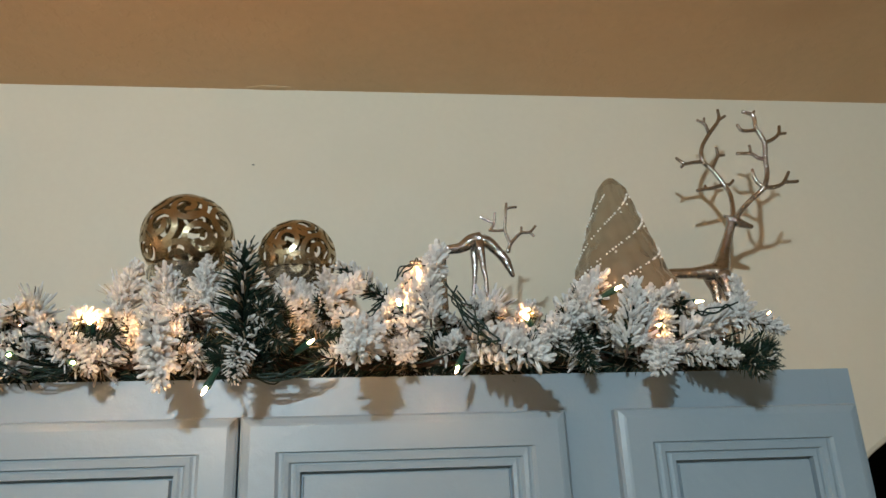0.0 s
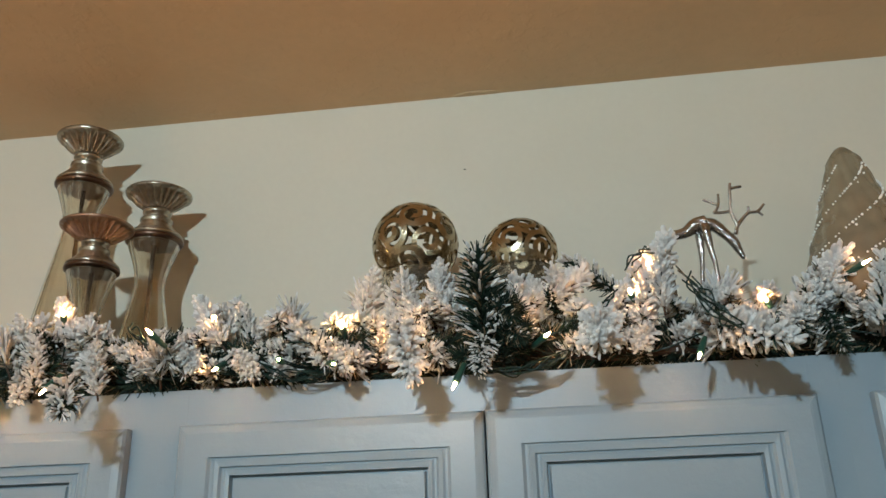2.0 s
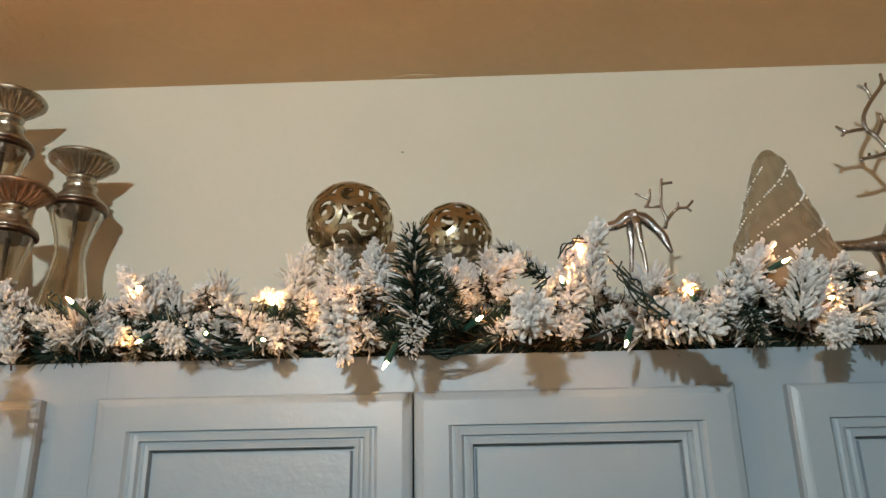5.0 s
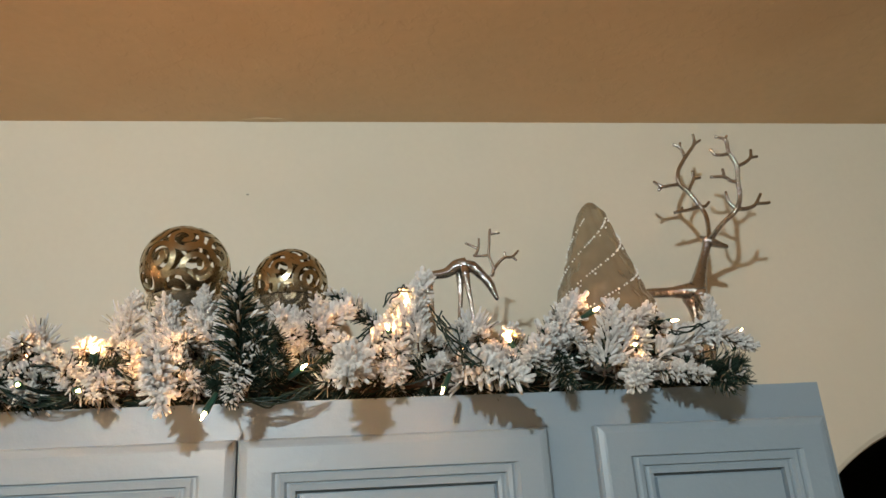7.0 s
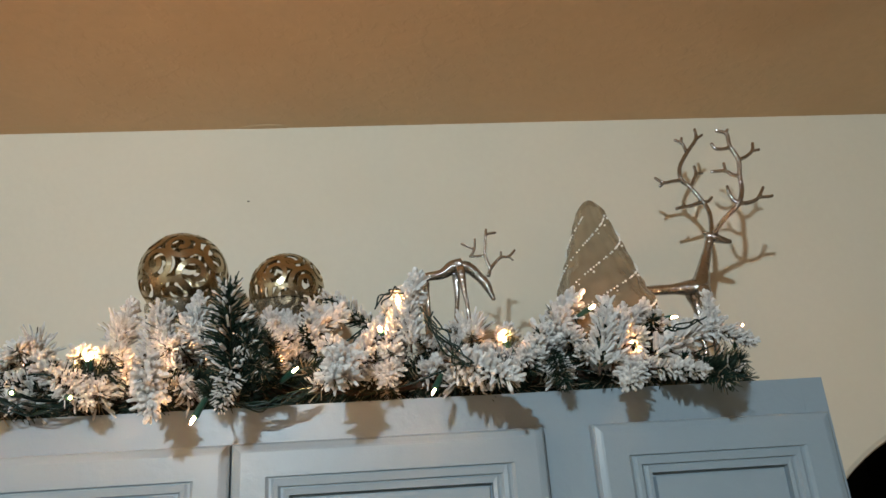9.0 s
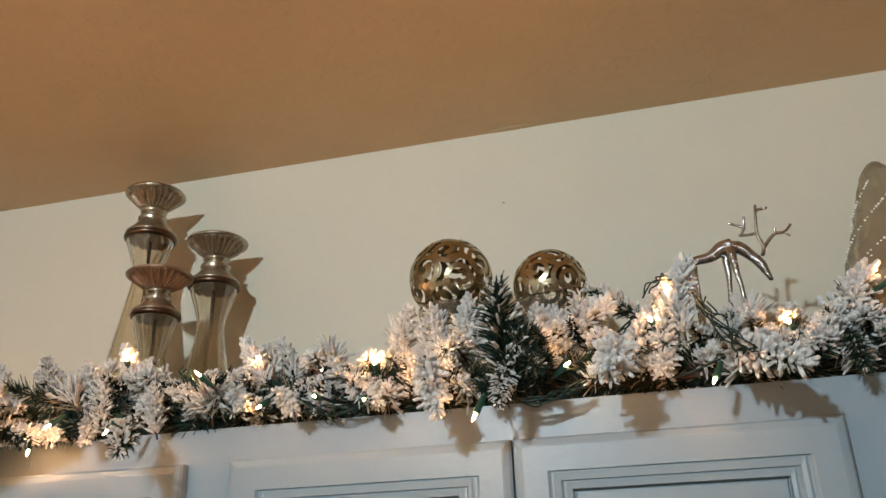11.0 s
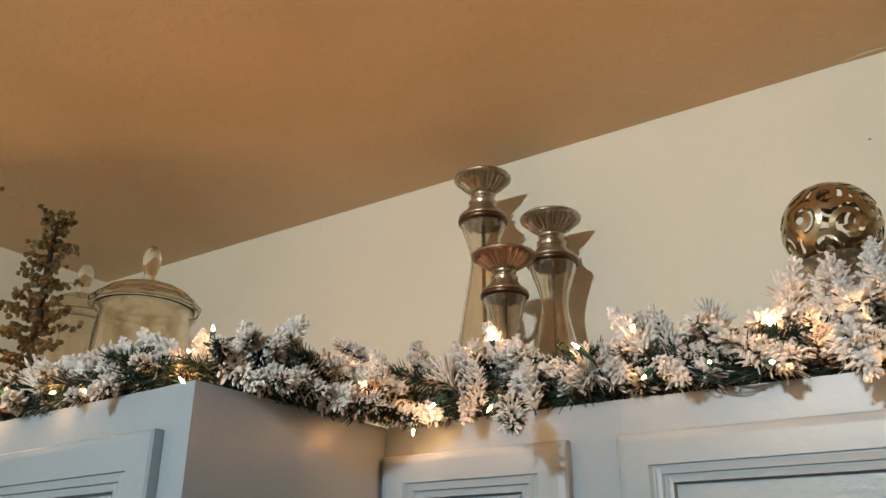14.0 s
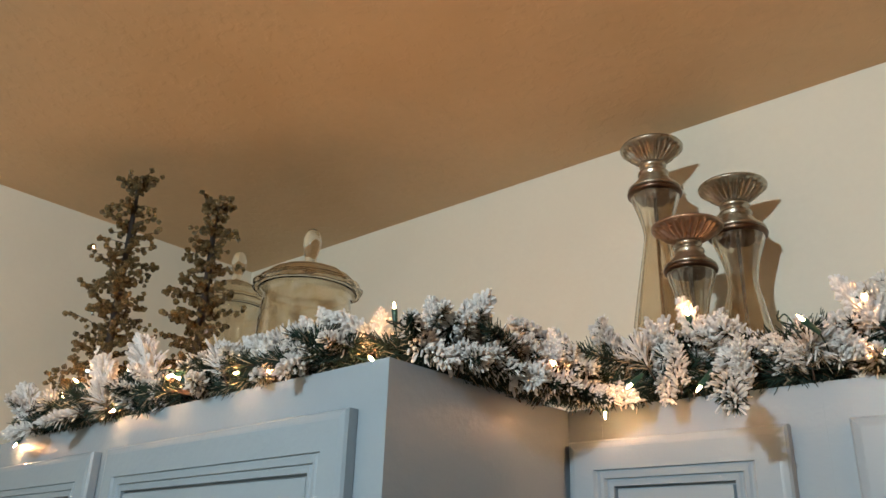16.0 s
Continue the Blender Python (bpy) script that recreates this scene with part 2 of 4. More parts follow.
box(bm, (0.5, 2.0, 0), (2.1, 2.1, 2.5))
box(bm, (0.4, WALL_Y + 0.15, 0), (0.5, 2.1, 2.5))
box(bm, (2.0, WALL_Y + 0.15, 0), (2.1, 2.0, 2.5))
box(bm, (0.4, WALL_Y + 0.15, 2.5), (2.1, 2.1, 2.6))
tagged(part("wall_beyond", bm, DARK), "near-black walls standing in for the unlit room beyond the arched opening", "wall", kind="structure")

# small marks on the wall and at the top of it
bm = bmesh.new()
ball(bm, (-0.040, WALL_Y - 0.0005, 2.570), 0.0026, 2, 0.35)
tagged(part("nail", bm, MARK), "small grey nail mark in the cream wall", "nail")
bm = bmesh.new()
bmesh.ops.create_icosphere(bm, subdivisions=3, radius=1.0, matrix=Matrix.Translation((-0.012, WALL_Y - 0.003, CEIL_Z)) @ Matrix.Diagonal((0.045, 0.011, 0.0008, 1)))
for v in bm.verts:
    v.co.y += 0.002 * math.sin(v.co.x * 260)
tagged(part("plaster_patch", bm, CEILING, smooth=True), "small smear of plaster on the tan ceiling edge", "patch")


# ---- cabinets ----
def door_mesh(w, h, drop=0.0):
    """A painted door seen from -y: bevelled edge, mitred frame and three small steps down to a flat panel."""
    # inset at the sides and bottom, depth, inset at the top
    profile = ((0, 0.0195, 0), (0, 0.006, 0), (0.003, 0.0025, 0.003), (0.009, 0.0006, 0.009), (0.012, 0.0, 0.012),
               (0.0410, 0.0, 0.0415), (0.0450, 0.0035, 0.0421), (0.0480, 0.0035, 0.0435), (0.0510, 0.0020, 0.0441),
               (0.0560, 0.0028, 0.0531), (0.0590, 0.0065, 0.0537), (0.0615, 0.0065, 0.0553), (0.0645, 0.0050, 0.0559),
               (0.0690, 0.0058, 0.0635), (0.0705, 0.0150, 0.0637), (0.0716, 0.0150, 0.0677), (0.0740, 0.0082, 0.0681))
    bm = bmesh.new()
    rings = [[bm.verts.new((x, y, z)) for x, z in ((d, d), (w - d, d), (w - d, h - e), (d, h - e))] for d, y, e in ((d, y, e + drop * (e > 0.02)) for d, y, e in profile)]
    for a, b in zip(rings, rings[1:]):
        for i in range(4):
            bm.faces.new((a[i], a[(i + 1) % 4], b[(i + 1) % 4], b[i]))
    bm.faces.new(rings[-1])
    bm.faces.new(rings[0][::-1])
    return bm


def cabinet(x0, x1, front, depth_to, doors, label, top=2.13, bottom=1.37, door_top=2.082, skew=0.0, drop=0.0, s=0.032):
    """A wall cabinet: body, face frame of stiles and rails, and its doors; skew turns the front away from the right-hand edge."""
    root = empty("kitchen_cabinet", ((x0 + x1) / 2, depth_to, bottom), label, "cabinet", "wall cabinets", "structure")
    inv = Matrix.Translation(root.location).inverted()

    def put(name, bm, tag=""):
        for v in bm.verts:
            if v.co.y < depth_to - 0.1:
                v.co.y += (x1 - v.co.x) * skew
        bm.transform(inv)
        return part(name, bm, CABINET, root, tag)
    put("body", box(bmesh.new(), (x0, front + 0.0195, bottom), (x1, depth_to - 0.001, top)))
    put("top_rail", box(bmesh.new(), (x0 + s - 0.002, front + 0.0003, door_top - 0.012), (x1 - s + 0.002, front + 0.018, top - 0.0002)))
    put("bottom_rail", box(bmesh.new(), (x0 + s - 0.002, front + 0.0003, bottom + 0.0002), (x1 - s + 0.002, front + 0.018, bottom + 0.04)))
    put("stile", box(bmesh.new(), (x0, front, bottom), (x0 + s, front + 0.0195, top)))
    put("stile", box(bmesh.new(), (x1 - s, front, bottom), (x1, front + 0.0195, top)))
    if len(doors) > 1 and doors[0][0] - doors[1][1] > 0.02:
        put("stile", box(bmesh.new(), (doors[1][1] - 0.02, front + 0.0006, bottom + 0.04), (doors[0][0] + 0.02, front + 0.0195, door_top - 0.012)))
    for a, b in doors:
        bm = door_mesh(b - a, door_top - bottom - 0.01, drop)
        bm.transform(Matrix.Translation((a, front - 0.0205, bottom + 0.01)))
        put("door", bm)
    return root


cabinet(-0.7725, -0.4160, 0.0205, WALL_Y, [(-0.764, -0.457)], "pale blue-grey painted single-door wall cabinet in the corner", s=0.055)
cabinet(-0.41595, 0.41695, 0.0205, WALL_Y, [(-0.386, -0.0012), (0.0012, 0.386)], "pale blue-grey painted double-door wall cabinet")
cabinet(0.4170, 0.773, 0.0205, WALL_Y, [(0.448, 0.762)], "pale blue-grey painted single-door wall cabinet at the end of the run")
cabinet(-2.045, -0.773, -0.361, WALL_Y, [(-1.428, -0.821), (-2.010, -1.480)], "deep pale blue-grey painted wall cabinet standing forward of the others", door_top=2.075, skew=0.055, drop=0.006, s=0.06)
TOP = 2.13


# ---- candle holders ----
def candle_holder(x, y, height, base, dish, label, squat=1.0, slim=1.0):
    """A fluted metal dish on a turned collar over a waisted amber glass body; squat flattens dish and collar, slim narrows all below the dish."""
    root = empty("candle_holder", (x, y, TOP), label, "candle holder", "trio of candle holders")
    h = height

    def down(profile):
        return [(r * (1 if profile[0][0] == 0.014 else slim), h + d * squat) for r, d in profile]
    bm = lathe(bmesh.new(), down([(0.014, -0.031), (0.0225, -0.030), (0.029, -0.026), (0.037, -0.020), (0.045, -0.0125), (0.0508, -0.0055), (0.0525, -0.0040),
                                  (0.0555, -0.0025), (0.0562, 0.0005), (0.0545, 0.003), (0.0520, 0.002), (0.0485, -0.003), (0.038, -0.010), (0.015, -0.015)]),
               192, 24, 0.25, (h - 0.0265 * squat, h - 0.005 * squat))
    part("dish", bm, dish, root, "fluted metal dish", True)
    bm = lathe(bmesh.new(), down([(0.012, -0.0308), (0.0205, -0.0312), (0.0238, -0.0345), (0.0242, -0.0375), (0.0225, -0.0410), (0.0180, -0.0435), (0.0180, -0.0455), (0.0215, -0.0470), (0.0270, -0.0500),
                                  (0.0275, -0.0535), (0.0255, -0.0560), (0.0262, -0.0590), (0.0290, -0.0650), (0.0345, -0.0715), (0.0350, -0.0740), (0.0420, -0.0785), (0.0465, -0.0835), (0.0470, -0.0865), (0.0440, -0.0880), (0.030, -0.0885)]), 64)
    part("collar", bm, PEWTER, root, "turned metal collar", True)
    bm = lathe(bmesh.new(), down([(0.030, -0.0887), (0.0465, -0.0887), (0.0484, -0.0915), (0.0478, -0.0955), (0.0440, -0.0985), (0.036, -0.0990)]), 64)
    part("collar_rim", bm, BROWN, root, "dark brown metal rim", True)
    top = h - 0.0975 * squat
    low = top - 0.082
    waist = 0.0245
    flare = base / slim - waist
    outer = [(0.0425, top), (0.0405, top - 0.012), (0.0335, top - 0.032), (0.0268, top - 0.056), (waist, low)]
    outer += [(waist + flare * g, low * k) for g, k in ((0.22, 0.84), (0.48, 0.66), (0.74, 0.46), (0.92, 0.26), (1.0, 0.08), (0.97, 0.0))]
    outer = [(r * slim, z) for r, z in outer]
    fine = [(p.x, p.y) for p in smooth_path([(r, z, 0) for r, z in outer], 4)]
    inner = [(max(0.004, r - 0.0022), max(z, 0.006)) for r, z in fine[::-1]]
    part("glass_body", lathe(bmesh.new(), fine + inner, 120, 12, 0.055, (0.02, top - 0.004), close=True), AMBER, root, "fluted amber glass", True)
    part("rod", lathe(bmesh.new(), [(0.002, 0.004), (0.0034, 0.006), (0.0034, top), (0.001, top + 0.001)], 12), SILVER, root, "thin silver rod", True)
    return root


candle_holder(-0.705, 0.222, 0.508, 0.064, PEWTER, "tall amber glass candle holder with a pewter dish")
candle_holder(-0.572, 0.240, 0.396, 0.052, PEWTER, "medium amber glass candle holder with a pewter dish", 0.95)
candle_holder(-0.612, 0.130, 0.293, 0.044, COPPER, "short amber glass candle holder with a coppery dish", 0.78, 0.86)


# ---- scroll balls in glass cups ----
def scroll_ball(x, y, z, r, seed):
    """An openwork sphere of flat curling metal bands."""
    rng = random.Random(seed)
    root = empty("scroll_ball", (x, y, z - r), "openwork gold metal ball of curling scrolls", "ornament", "scroll balls")

    def band(pts, w):
        bm = bmesh.new()
        rows = []
        for i, p in enumerate(pts):
            d = (pts[min(i + 1, len(pts) - 1)] - pts[max(i - 1, 0)])
            s = p.cross(d).normalized() * (w / r / 2)
            for_ring = []
            for k, rad in ((-1, r), (1, r), (1, r * 0.965), (-1, r * 0.965)):
                for_ring.append(bm.verts.new((p + s * k).normalized() * rad + Vector((0, 0, r))))
            rows.append(for_ring)
        for a, b in zip(rows, rows[1:]):
            for k in range(4):
                bm.faces.new((a[k], a[(k + 1) % 4], b[(k + 1) % 4], b[k]))
        bm.faces.new(rows[0][::-1])
        bm.faces.new(rows[-1])
        part("scroll", bm, GOLD, root)
    count = 23
    for i in range(count):
        zz = 1 - 2 * (i + 0.5) / count
        a = i * 2.39996 + seed
        n = Vector((math.sqrt(1 - zz * zz) * math.cos(a), math.sqrt(1 - zz * zz) * math.sin(a), zz))
        u = n.orthogonal().normalized()
        u = Matrix.Rotation(rng.uniform(0, 6.3), 3, n) @ u
        v = n.cross(u)
        hand = 1 if i % 2 else -1
        size = rng.uniform(0.42, 0.56)
        pts = []
        for k in range(44):
            s = k / 43
            th = hand * s * 2 * math.pi * 1.75
            rad = size * (1 - 0.82 * s)
            pts.append((n * math.cos(rad) + (u * math.cos(th) + v * math.sin(th)) * math.sin(rad)).normalized())
        band(pts, 0.0084 * (r / 0.066))
    return root


def glass_cup(x, y, rim, r, label):
    root = empty("glass_cup", (x, y, TOP), label, "glass cup", "glass cups under the balls")
    h = rim - TOP
    outer = [(0.016, 0.0), (r * 0.62, 0.001), (r * 0.64, 0.006), (r * 0.35, h * 0.2), (r * 0.30, h * 0.45), (r * 0.62, h * 0.66), (r * 0.90, h * 0.84), (r, h - 0.003), (r * 0.995, h)]
    inner = [(a - 0.003, max(b, 0.008)) for a, b in outer[::-1]]
    part("bowl", lathe(bmesh.new(), outer + inner, 64, 16, 0.03, (0.005, h - 0.02), close=True), CRACKLE, root, "", True)
    return root


scroll_ball(-0.104, 0.150, 2.361, 0.0655, 3)
scroll_ball(0.053, 0.120, 2.321, 0.0545, 8)
glass_cup(-0.104, 0.150, 2.310, 0.0530, "amber glass cup holding the larger scroll ball")
glass_cup(0.053, 0.120, 2.295, 0.050, "amber glass cup holding the smaller scroll ball")


# ---- glass tree ----
def glass_tree(x, y, height):
    root = empty("glass_tree", (x, y, TOP), "frosted amber glass cone tree with silver bead swirls", "ornament")
    bm = bmesh.new()
    n, rows = 96, 70
    prev = None

    def radius(s):
        return 0.113 * (1 - s) ** 1.05 + 0.016 * min(1, math.sqrt(max(0, (1 - s) * 14)))
    for k in range(rows + 1):
        s = k / rows
        z = s * height
        ring = []
        for i in range(n):
            a = 2 * math.pi * i / n
            swirl = 0.040 * abs(math.sin(8 * (a + s * 1.5))) - 0.02 + 0.040 * math.sin(5 * a - s * 46) * math.sin(3 * a + s * 20)
            ring.append(bm.verts.new(((radius(s) * (1 + swirl)) * math.cos(a), (radius(s) * (1 + swirl)) * math.sin(a), z)))
        if prev:
            for i in range(n):
                bm.faces.new((prev[i], prev[(i + 1) % n], ring[(i + 1) % n], ring[i]))
        else:
            bm.faces.new(ring[::-1])
        prev = ring
    bm.faces.new(prev)
    part("cone", bm, TREEGLASS, root, "", True)
    for turn in range(5):
        bm = bmesh.new()
        for k in range(84):
            s = 0.10 + 0.78 * k / 83
            a = turn * math.pi * 0.4 - 2.6 + s * 7.5
            if (k * 7 + turn * 5) % 23 < 5:
                continue
            rr = radius(s) * 1.04
            for m in range(1 + ((k * 3 + turn) % 5 == 0)):
                off = 0.004 * m
                ball(bm, (rr * math.cos(a) + off, rr * math.sin(a), s * height - off), 0.0015 + 0.0008 * ((k * 5 + turn) % 3) / 2, 1)
        part("bead_string", bm, GLINTBEAD, root, "tiny silver beads, coloured near-white for their glints", True)["kind"] = "stuff"
    return root


glass_tree(0.531, 0.152, 0.337)


# ---- metal deer ----
def deer(name, label, strokes, y):
    """One cast metal figure, built from tapering limbs; strokes hold (x, z) or (x, dy, z) points and radii."""
    bm = bmesh.new()
    xs = [p[0] for pts, _ in strokes for p in pts]
    cx = sum(xs) / len(xs)
    for pts, radii in strokes:
        tube(bm, [(p[0] - cx, p[1] if len(p) == 3 else 0.0, p[-1] - TOP) for p in pts], radii, 10, 5)
    ob = part(name, bm, SILVER, None, "", True)
    ob.location = (cx, y, TOP)
    return tagged(ob, label, "deer figurine", "metal deer")


deer("grazing_deer", "small silver metal grazing deer with branching antlers", [
    ([(0.245, 2.312), (0.253, 2.319), (0.279, 2.323), (0.295, 2.333), (0.309, 2.336)], [0.0036, 0.0062, 0.0076, 0.0105, 0.0112]),
    ([(0.301, 2.330), (0.318, 2.332), (0.334, 2.316), (0.343, 2.304)], [0.0112, 0.0092, 0.0070, 0.0068]),
    ([(0.338, 2.316), (0.343, 2.304), (0.348, 2.291), (0.352, 2.281)], [0.0048, 0.0070, 0.0048, 0.0029]),
    ([(0.340, 2.316), (0.335, 2.322)], [0.0032, 0.0016]),
    ([(0.251, -0.006, 2.318), (0.250, -0.007, 2.289), (0.253, -0.008, 2.224), (0.253, -0.008, 2.130)], [0.0048, 0.0030, 0.0027, 0.0027]),
    ([(0.257, 0.012, 2.316), (0.258, 0.014, 2.284), (0.261, 0.014, 2.130)], [0.0048, 0.0029, 0.0027]),
    ([(0.301, 0.010, 2.332), (0.300, 0.012, 2.287), (0.296, 0.012, 2.244), (0.296, 0.012, 2.130)], [0.0072, 0.0036, 0.0029, 0.0027]),
    ([(0.306, -0.006, 2.330), (0.309, -0.010, 2.291), (0.312, -0.012, 2.256), (0.314, -0.012, 2.130)], [0.0072, 0.0040, 0.0029, 0.0027]),
    ([(0.347, 2.317), (0.350, 2.330), (0.345, 2.349), (0.347, 2.369), (0.348, 2.381), (0.350, 2.392)], [0.0032, 0.0026, 0.0024, 0.0022, 0.0024, 0.0021]),
    ([(0.348, 2.383), (0.355, 2.385), (0.364, 2.386)], [0.0021, 0.0021, 0.0019]),
    ([(0.344, 2.350), (0.332, 2.349), (0.322, 2.350)], [0.0022, 0.0020, 0.0024]),
    ([(0.324, 2.350), (0.330, 2.361), (0.332, 2.377)], [0.0021, 0.0020, 0.0018]),
    ([(0.329, 2.361), (0.321, 2.365), (0.311, 2.370)], [0.0020, 0.0019, 0.0018]),
    ([(0.350, 2.327), (0.358, 2.337), (0.368, 2.346), (0.380, 2.347), (0.390, 2.357)], [0.0027, 0.0026, 0.0024, 0.0021, 0.0018]),
    ([(0.368, 2.346), (0.369, 2.355)], [0.0021, 0.0018]),
    ([(0.380, 2.347), (0.386, 2.341)], [0.0019, 0.0018]),
], 0.085)

deer("standing_deer", "tall silver metal deer with large branching antlers", [
    ([(0.520, 2.300), (0.560, 2.312), (0.610, 2.315), (0.654, 2.316), (0.690, 2.318)], [0.007, 0.0095, 0.0080, 0.0085, 0.0145]),
    ([(0.690, 2.312), (0.702, 2.326), (0.710, 2.348), (0.724, 2.381), (0.732, 2.402)], [0.0165, 0.0150, 0.0105, 0.0074, 0.0074]),
    ([(0.728, 2.406), (0.740, 2.403), (0.752, 2.398), (0.766, 2.394)], [0.0075, 0.0085, 0.0060, 0.0036]),
    ([(0.732, 2.408), (0.722, 2.413)], [0.004, 0.002]),
    ([(0.698, -0.008, 2.312), (0.703, -0.010, 2.270), (0.700, -0.010, 2.130)], [0.014, 0.006, 0.0045]),
    ([(0.690, 0.010, 2.312), (0.694, 0.012, 2.270), (0.690, 0.012, 2.130)], [0.014, 0.006, 0.0045]),
    ([(0.526, -0.010, 2.303), (0.524, -0.012, 2.260), (0.530, -0.012, 2.130)], [0.010, 0.006, 0.0045]),
    ([(0.532, 0.012, 2.303), (0.532, 0.014, 2.260), (0.540, 0.014, 2.130)], [0.010, 0.006, 0.0045]),
    ([(0.736, 0.000, 2.405), (0.746, 0.013, 2.436), (0.751, 0.024, 2.463), (0.744, 0.028, 2.485), (0.730, 0.028, 2.509), (0.716, 0.028, 2.525), (0.718, 0.028, 2.549), (0.735, 0.028, 2.576), (0.757, 0.028, 2.604), (0.759, 0.028, 2.625)],
     [0.005, 0.0042, 0.004, 0.0042, 0.0038, 0.0042, 0.0036, 0.0036, 0.0034, 0.0026]),
    ([(0.757, 0.028, 2.604), (0.771, 0.028, 2.613)], [0.0030, 0.0024]),
    ([(0.735, 0.028, 2.580), (0.731, 0.028, 2.596), (0.718, 0.028, 2.604)], [0.0032, 0.0028, 0.0026]),
    ([(0.729, 0.028, 2.595), (0.732, 0.028, 2.608)], [0.0026, 0.0022]),
    ([(0.716, 0.028, 2.524), (0.698, 0.028, 2.522), (0.684, 0.028, 2.520), (0.670, 0.028, 2.530)], [0.0036, 0.0032, 0.003, 0.0026]),
    ([(0.684, 0.028, 2.520), (0.676, 0.028, 2.513)], [0.0028, 0.0026]),
    ([(0.730, 0.028, 2.510), (0.737, 0.028, 2.522), (0.744, 0.028, 2.536), (0.744, 0.028, 2.551)], [0.0034, 0.003, 0.003, 0.0024]),
    ([(0.744, 0.028, 2.535), (0.757, 0.028, 2.537)], [0.0028, 0.0024]),
    ([(0.744, 0.028, 2.481), (0.725, 0.028, 2.475), (0.709, 0.027, 2.472), (0.696, 0.026, 2.469)], [0.0038, 0.0034, 0.003, 0.003]),
    ([(0.711, 0.027, 2.472), (0.713, 0.028, 2.480)], [0.0028, 0.0024]),
    ([(0.747, 0.028, 2.481), (0.756, 0.028, 2.482), (0.764, 0.028, 2.490)], [0.0036, 0.003, 0.0026]),
    ([(0.739, -0.003, 2.407), (0.743, -0.018, 2.415), (0.751, -0.034, 2.424), (0.765, -0.055, 2.436), (0.776, -0.055, 2.461), (0.778, -0.055, 2.486), (0.782, -0.055, 2.517), (0.773, -0.055, 2.541), (0.772, -0.055, 2.565), (0.755, -0.055, 2.572)],
     [0.005, 0.0046, 0.0042, 0.0044, 0.004, 0.004, 0.0042, 0.0036, 0.0034, 0.0028]),
    ([(0.770, -0.055, 2.565), (0.776, -0.055, 2.574)], [0.0026, 0.0022]),
    ([(0.774, -0.055, 2.540), (0.761, -0.055, 2.537), (0.748, -0.055, 2.538), (0.742, -0.055, 2.548)], [0.0034, 0.003, 0.003, 0.0026]),
    ([(0.782, -0.055, 2.516), (0.795, -0.055, 2.521), (0.809, -0.055, 2.532), (0.813, -0.055, 2.547)], [0.0036, 0.0032, 0.003, 0.0024]),
    ([(0.809, -0.055, 2.532), (0.822, -0.055, 2.534)], [0.0028, 0.0024]),
    ([(0.778, -0.055, 2.486), (0.766, -0.055, 2.489), (0.756, -0.055, 2.496), (0.732, -0.055, 2.496)], [0.0036, 0.0032, 0.003, 0.0026]),
    ([(0.756, -0.055, 2.496), (0.756, -0.055, 2.511)], [0.0028, 0.0024]),
    ([(0.765, -0.055, 2.438), (0.755, -0.055, 2.450), (0.753, -0.055, 2.469)], [0.0034, 0.003, 0.0024]),
    ([(0.765, -0.055, 2.438), (0.782, -0.055, 2.438), (0.799, -0.055, 2.445), (0.813, -0.055, 2.465)], [0.004, 0.0036, 0.0032, 0.0024]),
    ([(0.801, -0.055, 2.447), (0.821, -0.055, 2.448), (0.825, -0.055, 2.450)], [0.003, 0.0028, 0.0024]),
], 0.175)


# ---- jars ----
def jar(x, y, r, rim, knob_top, label):
    """A lidded glass jar: bulging body, flared rim, domed lid with a ball knob."""
    root = empty("apothecary_jar", (x, y, TOP), label, "glass jar", "lidded jars")
    h = rim - TOP
    k = knob_top - TOP
    outer = [(0.02, 0.0), (r * 0.60, 0.001), (r * 0.62, 0.008), (r * 0.30, 0.03), (r * 0.62, 0.06), (r * 0.86, 0.10), (r * 0.86, h * 0.62), (r * 0.82, h - 0.035), (r * 0.80, h - 0.014), (r * 0.86, h - 0.006), (r * 0.90, h - 0.004)]
    fine = [(p.x, p.y) for p in smooth_path([(a, b, 0) for a, b in outer], 3)]
    inner = [(max(0.004, a - 0.0035), max(b, 0.034)) for a, b in fine[::-1]]
    part("body", lathe(bmesh.new(), fine + inner, 64, close=True), CLEAR, root, "", True)
    dome = k - 0.078
    rise = dome - h
    up = [(r * 0.99, h - 0.003), (r * 1.02, h + 0.003), (r * 0.98, h + 0.009), (r * 0.90, h + 0.26 * rise), (r * 0.88, h + 0.34 * rise), (r * 0.72, h + 0.66 * rise), (r * 0.44, h + 0.90 * rise), (r * 0.2, dome - 0.002), (0.010, dome)]
    fine = [(p.x, p.y) for p in smooth_path([(a, b, 0) for a, b in up], 3)]
    inner = [(max(0.004, a - 0.002), b - 0.0018 if a < r * 0.95 else b - 0.0005) for a, b in fine[::-1]]
    lid = part("lid", lathe(bmesh.new(), fine + inner, 80, 16, 0.03, (h - 0.01, dome - 0.01), close=True), CLEAR, root, "domed glass lid", True)
    part("knob", lathe(bmesh.new(), [(0.003, dome + 0.001), (0.015, dome + 0.002), (0.0125, dome + 0.010), (0.0105, dome + 0.018), (0.0135, dome + 0.027), (0.0165, dome + 0.042), (0.0172, dome + 0.054),
                                     (0.0145, dome + 0.067), (0.009, dome + 0.075), (0.003, dome + 0.077)], 32), CLEAR, lid, "faceted glass knob", True)
    return root


jar(-1.240, -0.112, 0.100, 2.376, 2.499, "wide amber-tinted glass jar with a domed lid")
jar(-1.665, 0.020, 0.088, 2.455, 2.598, "amber-tinted glass jar with a domed lid, in the corner")


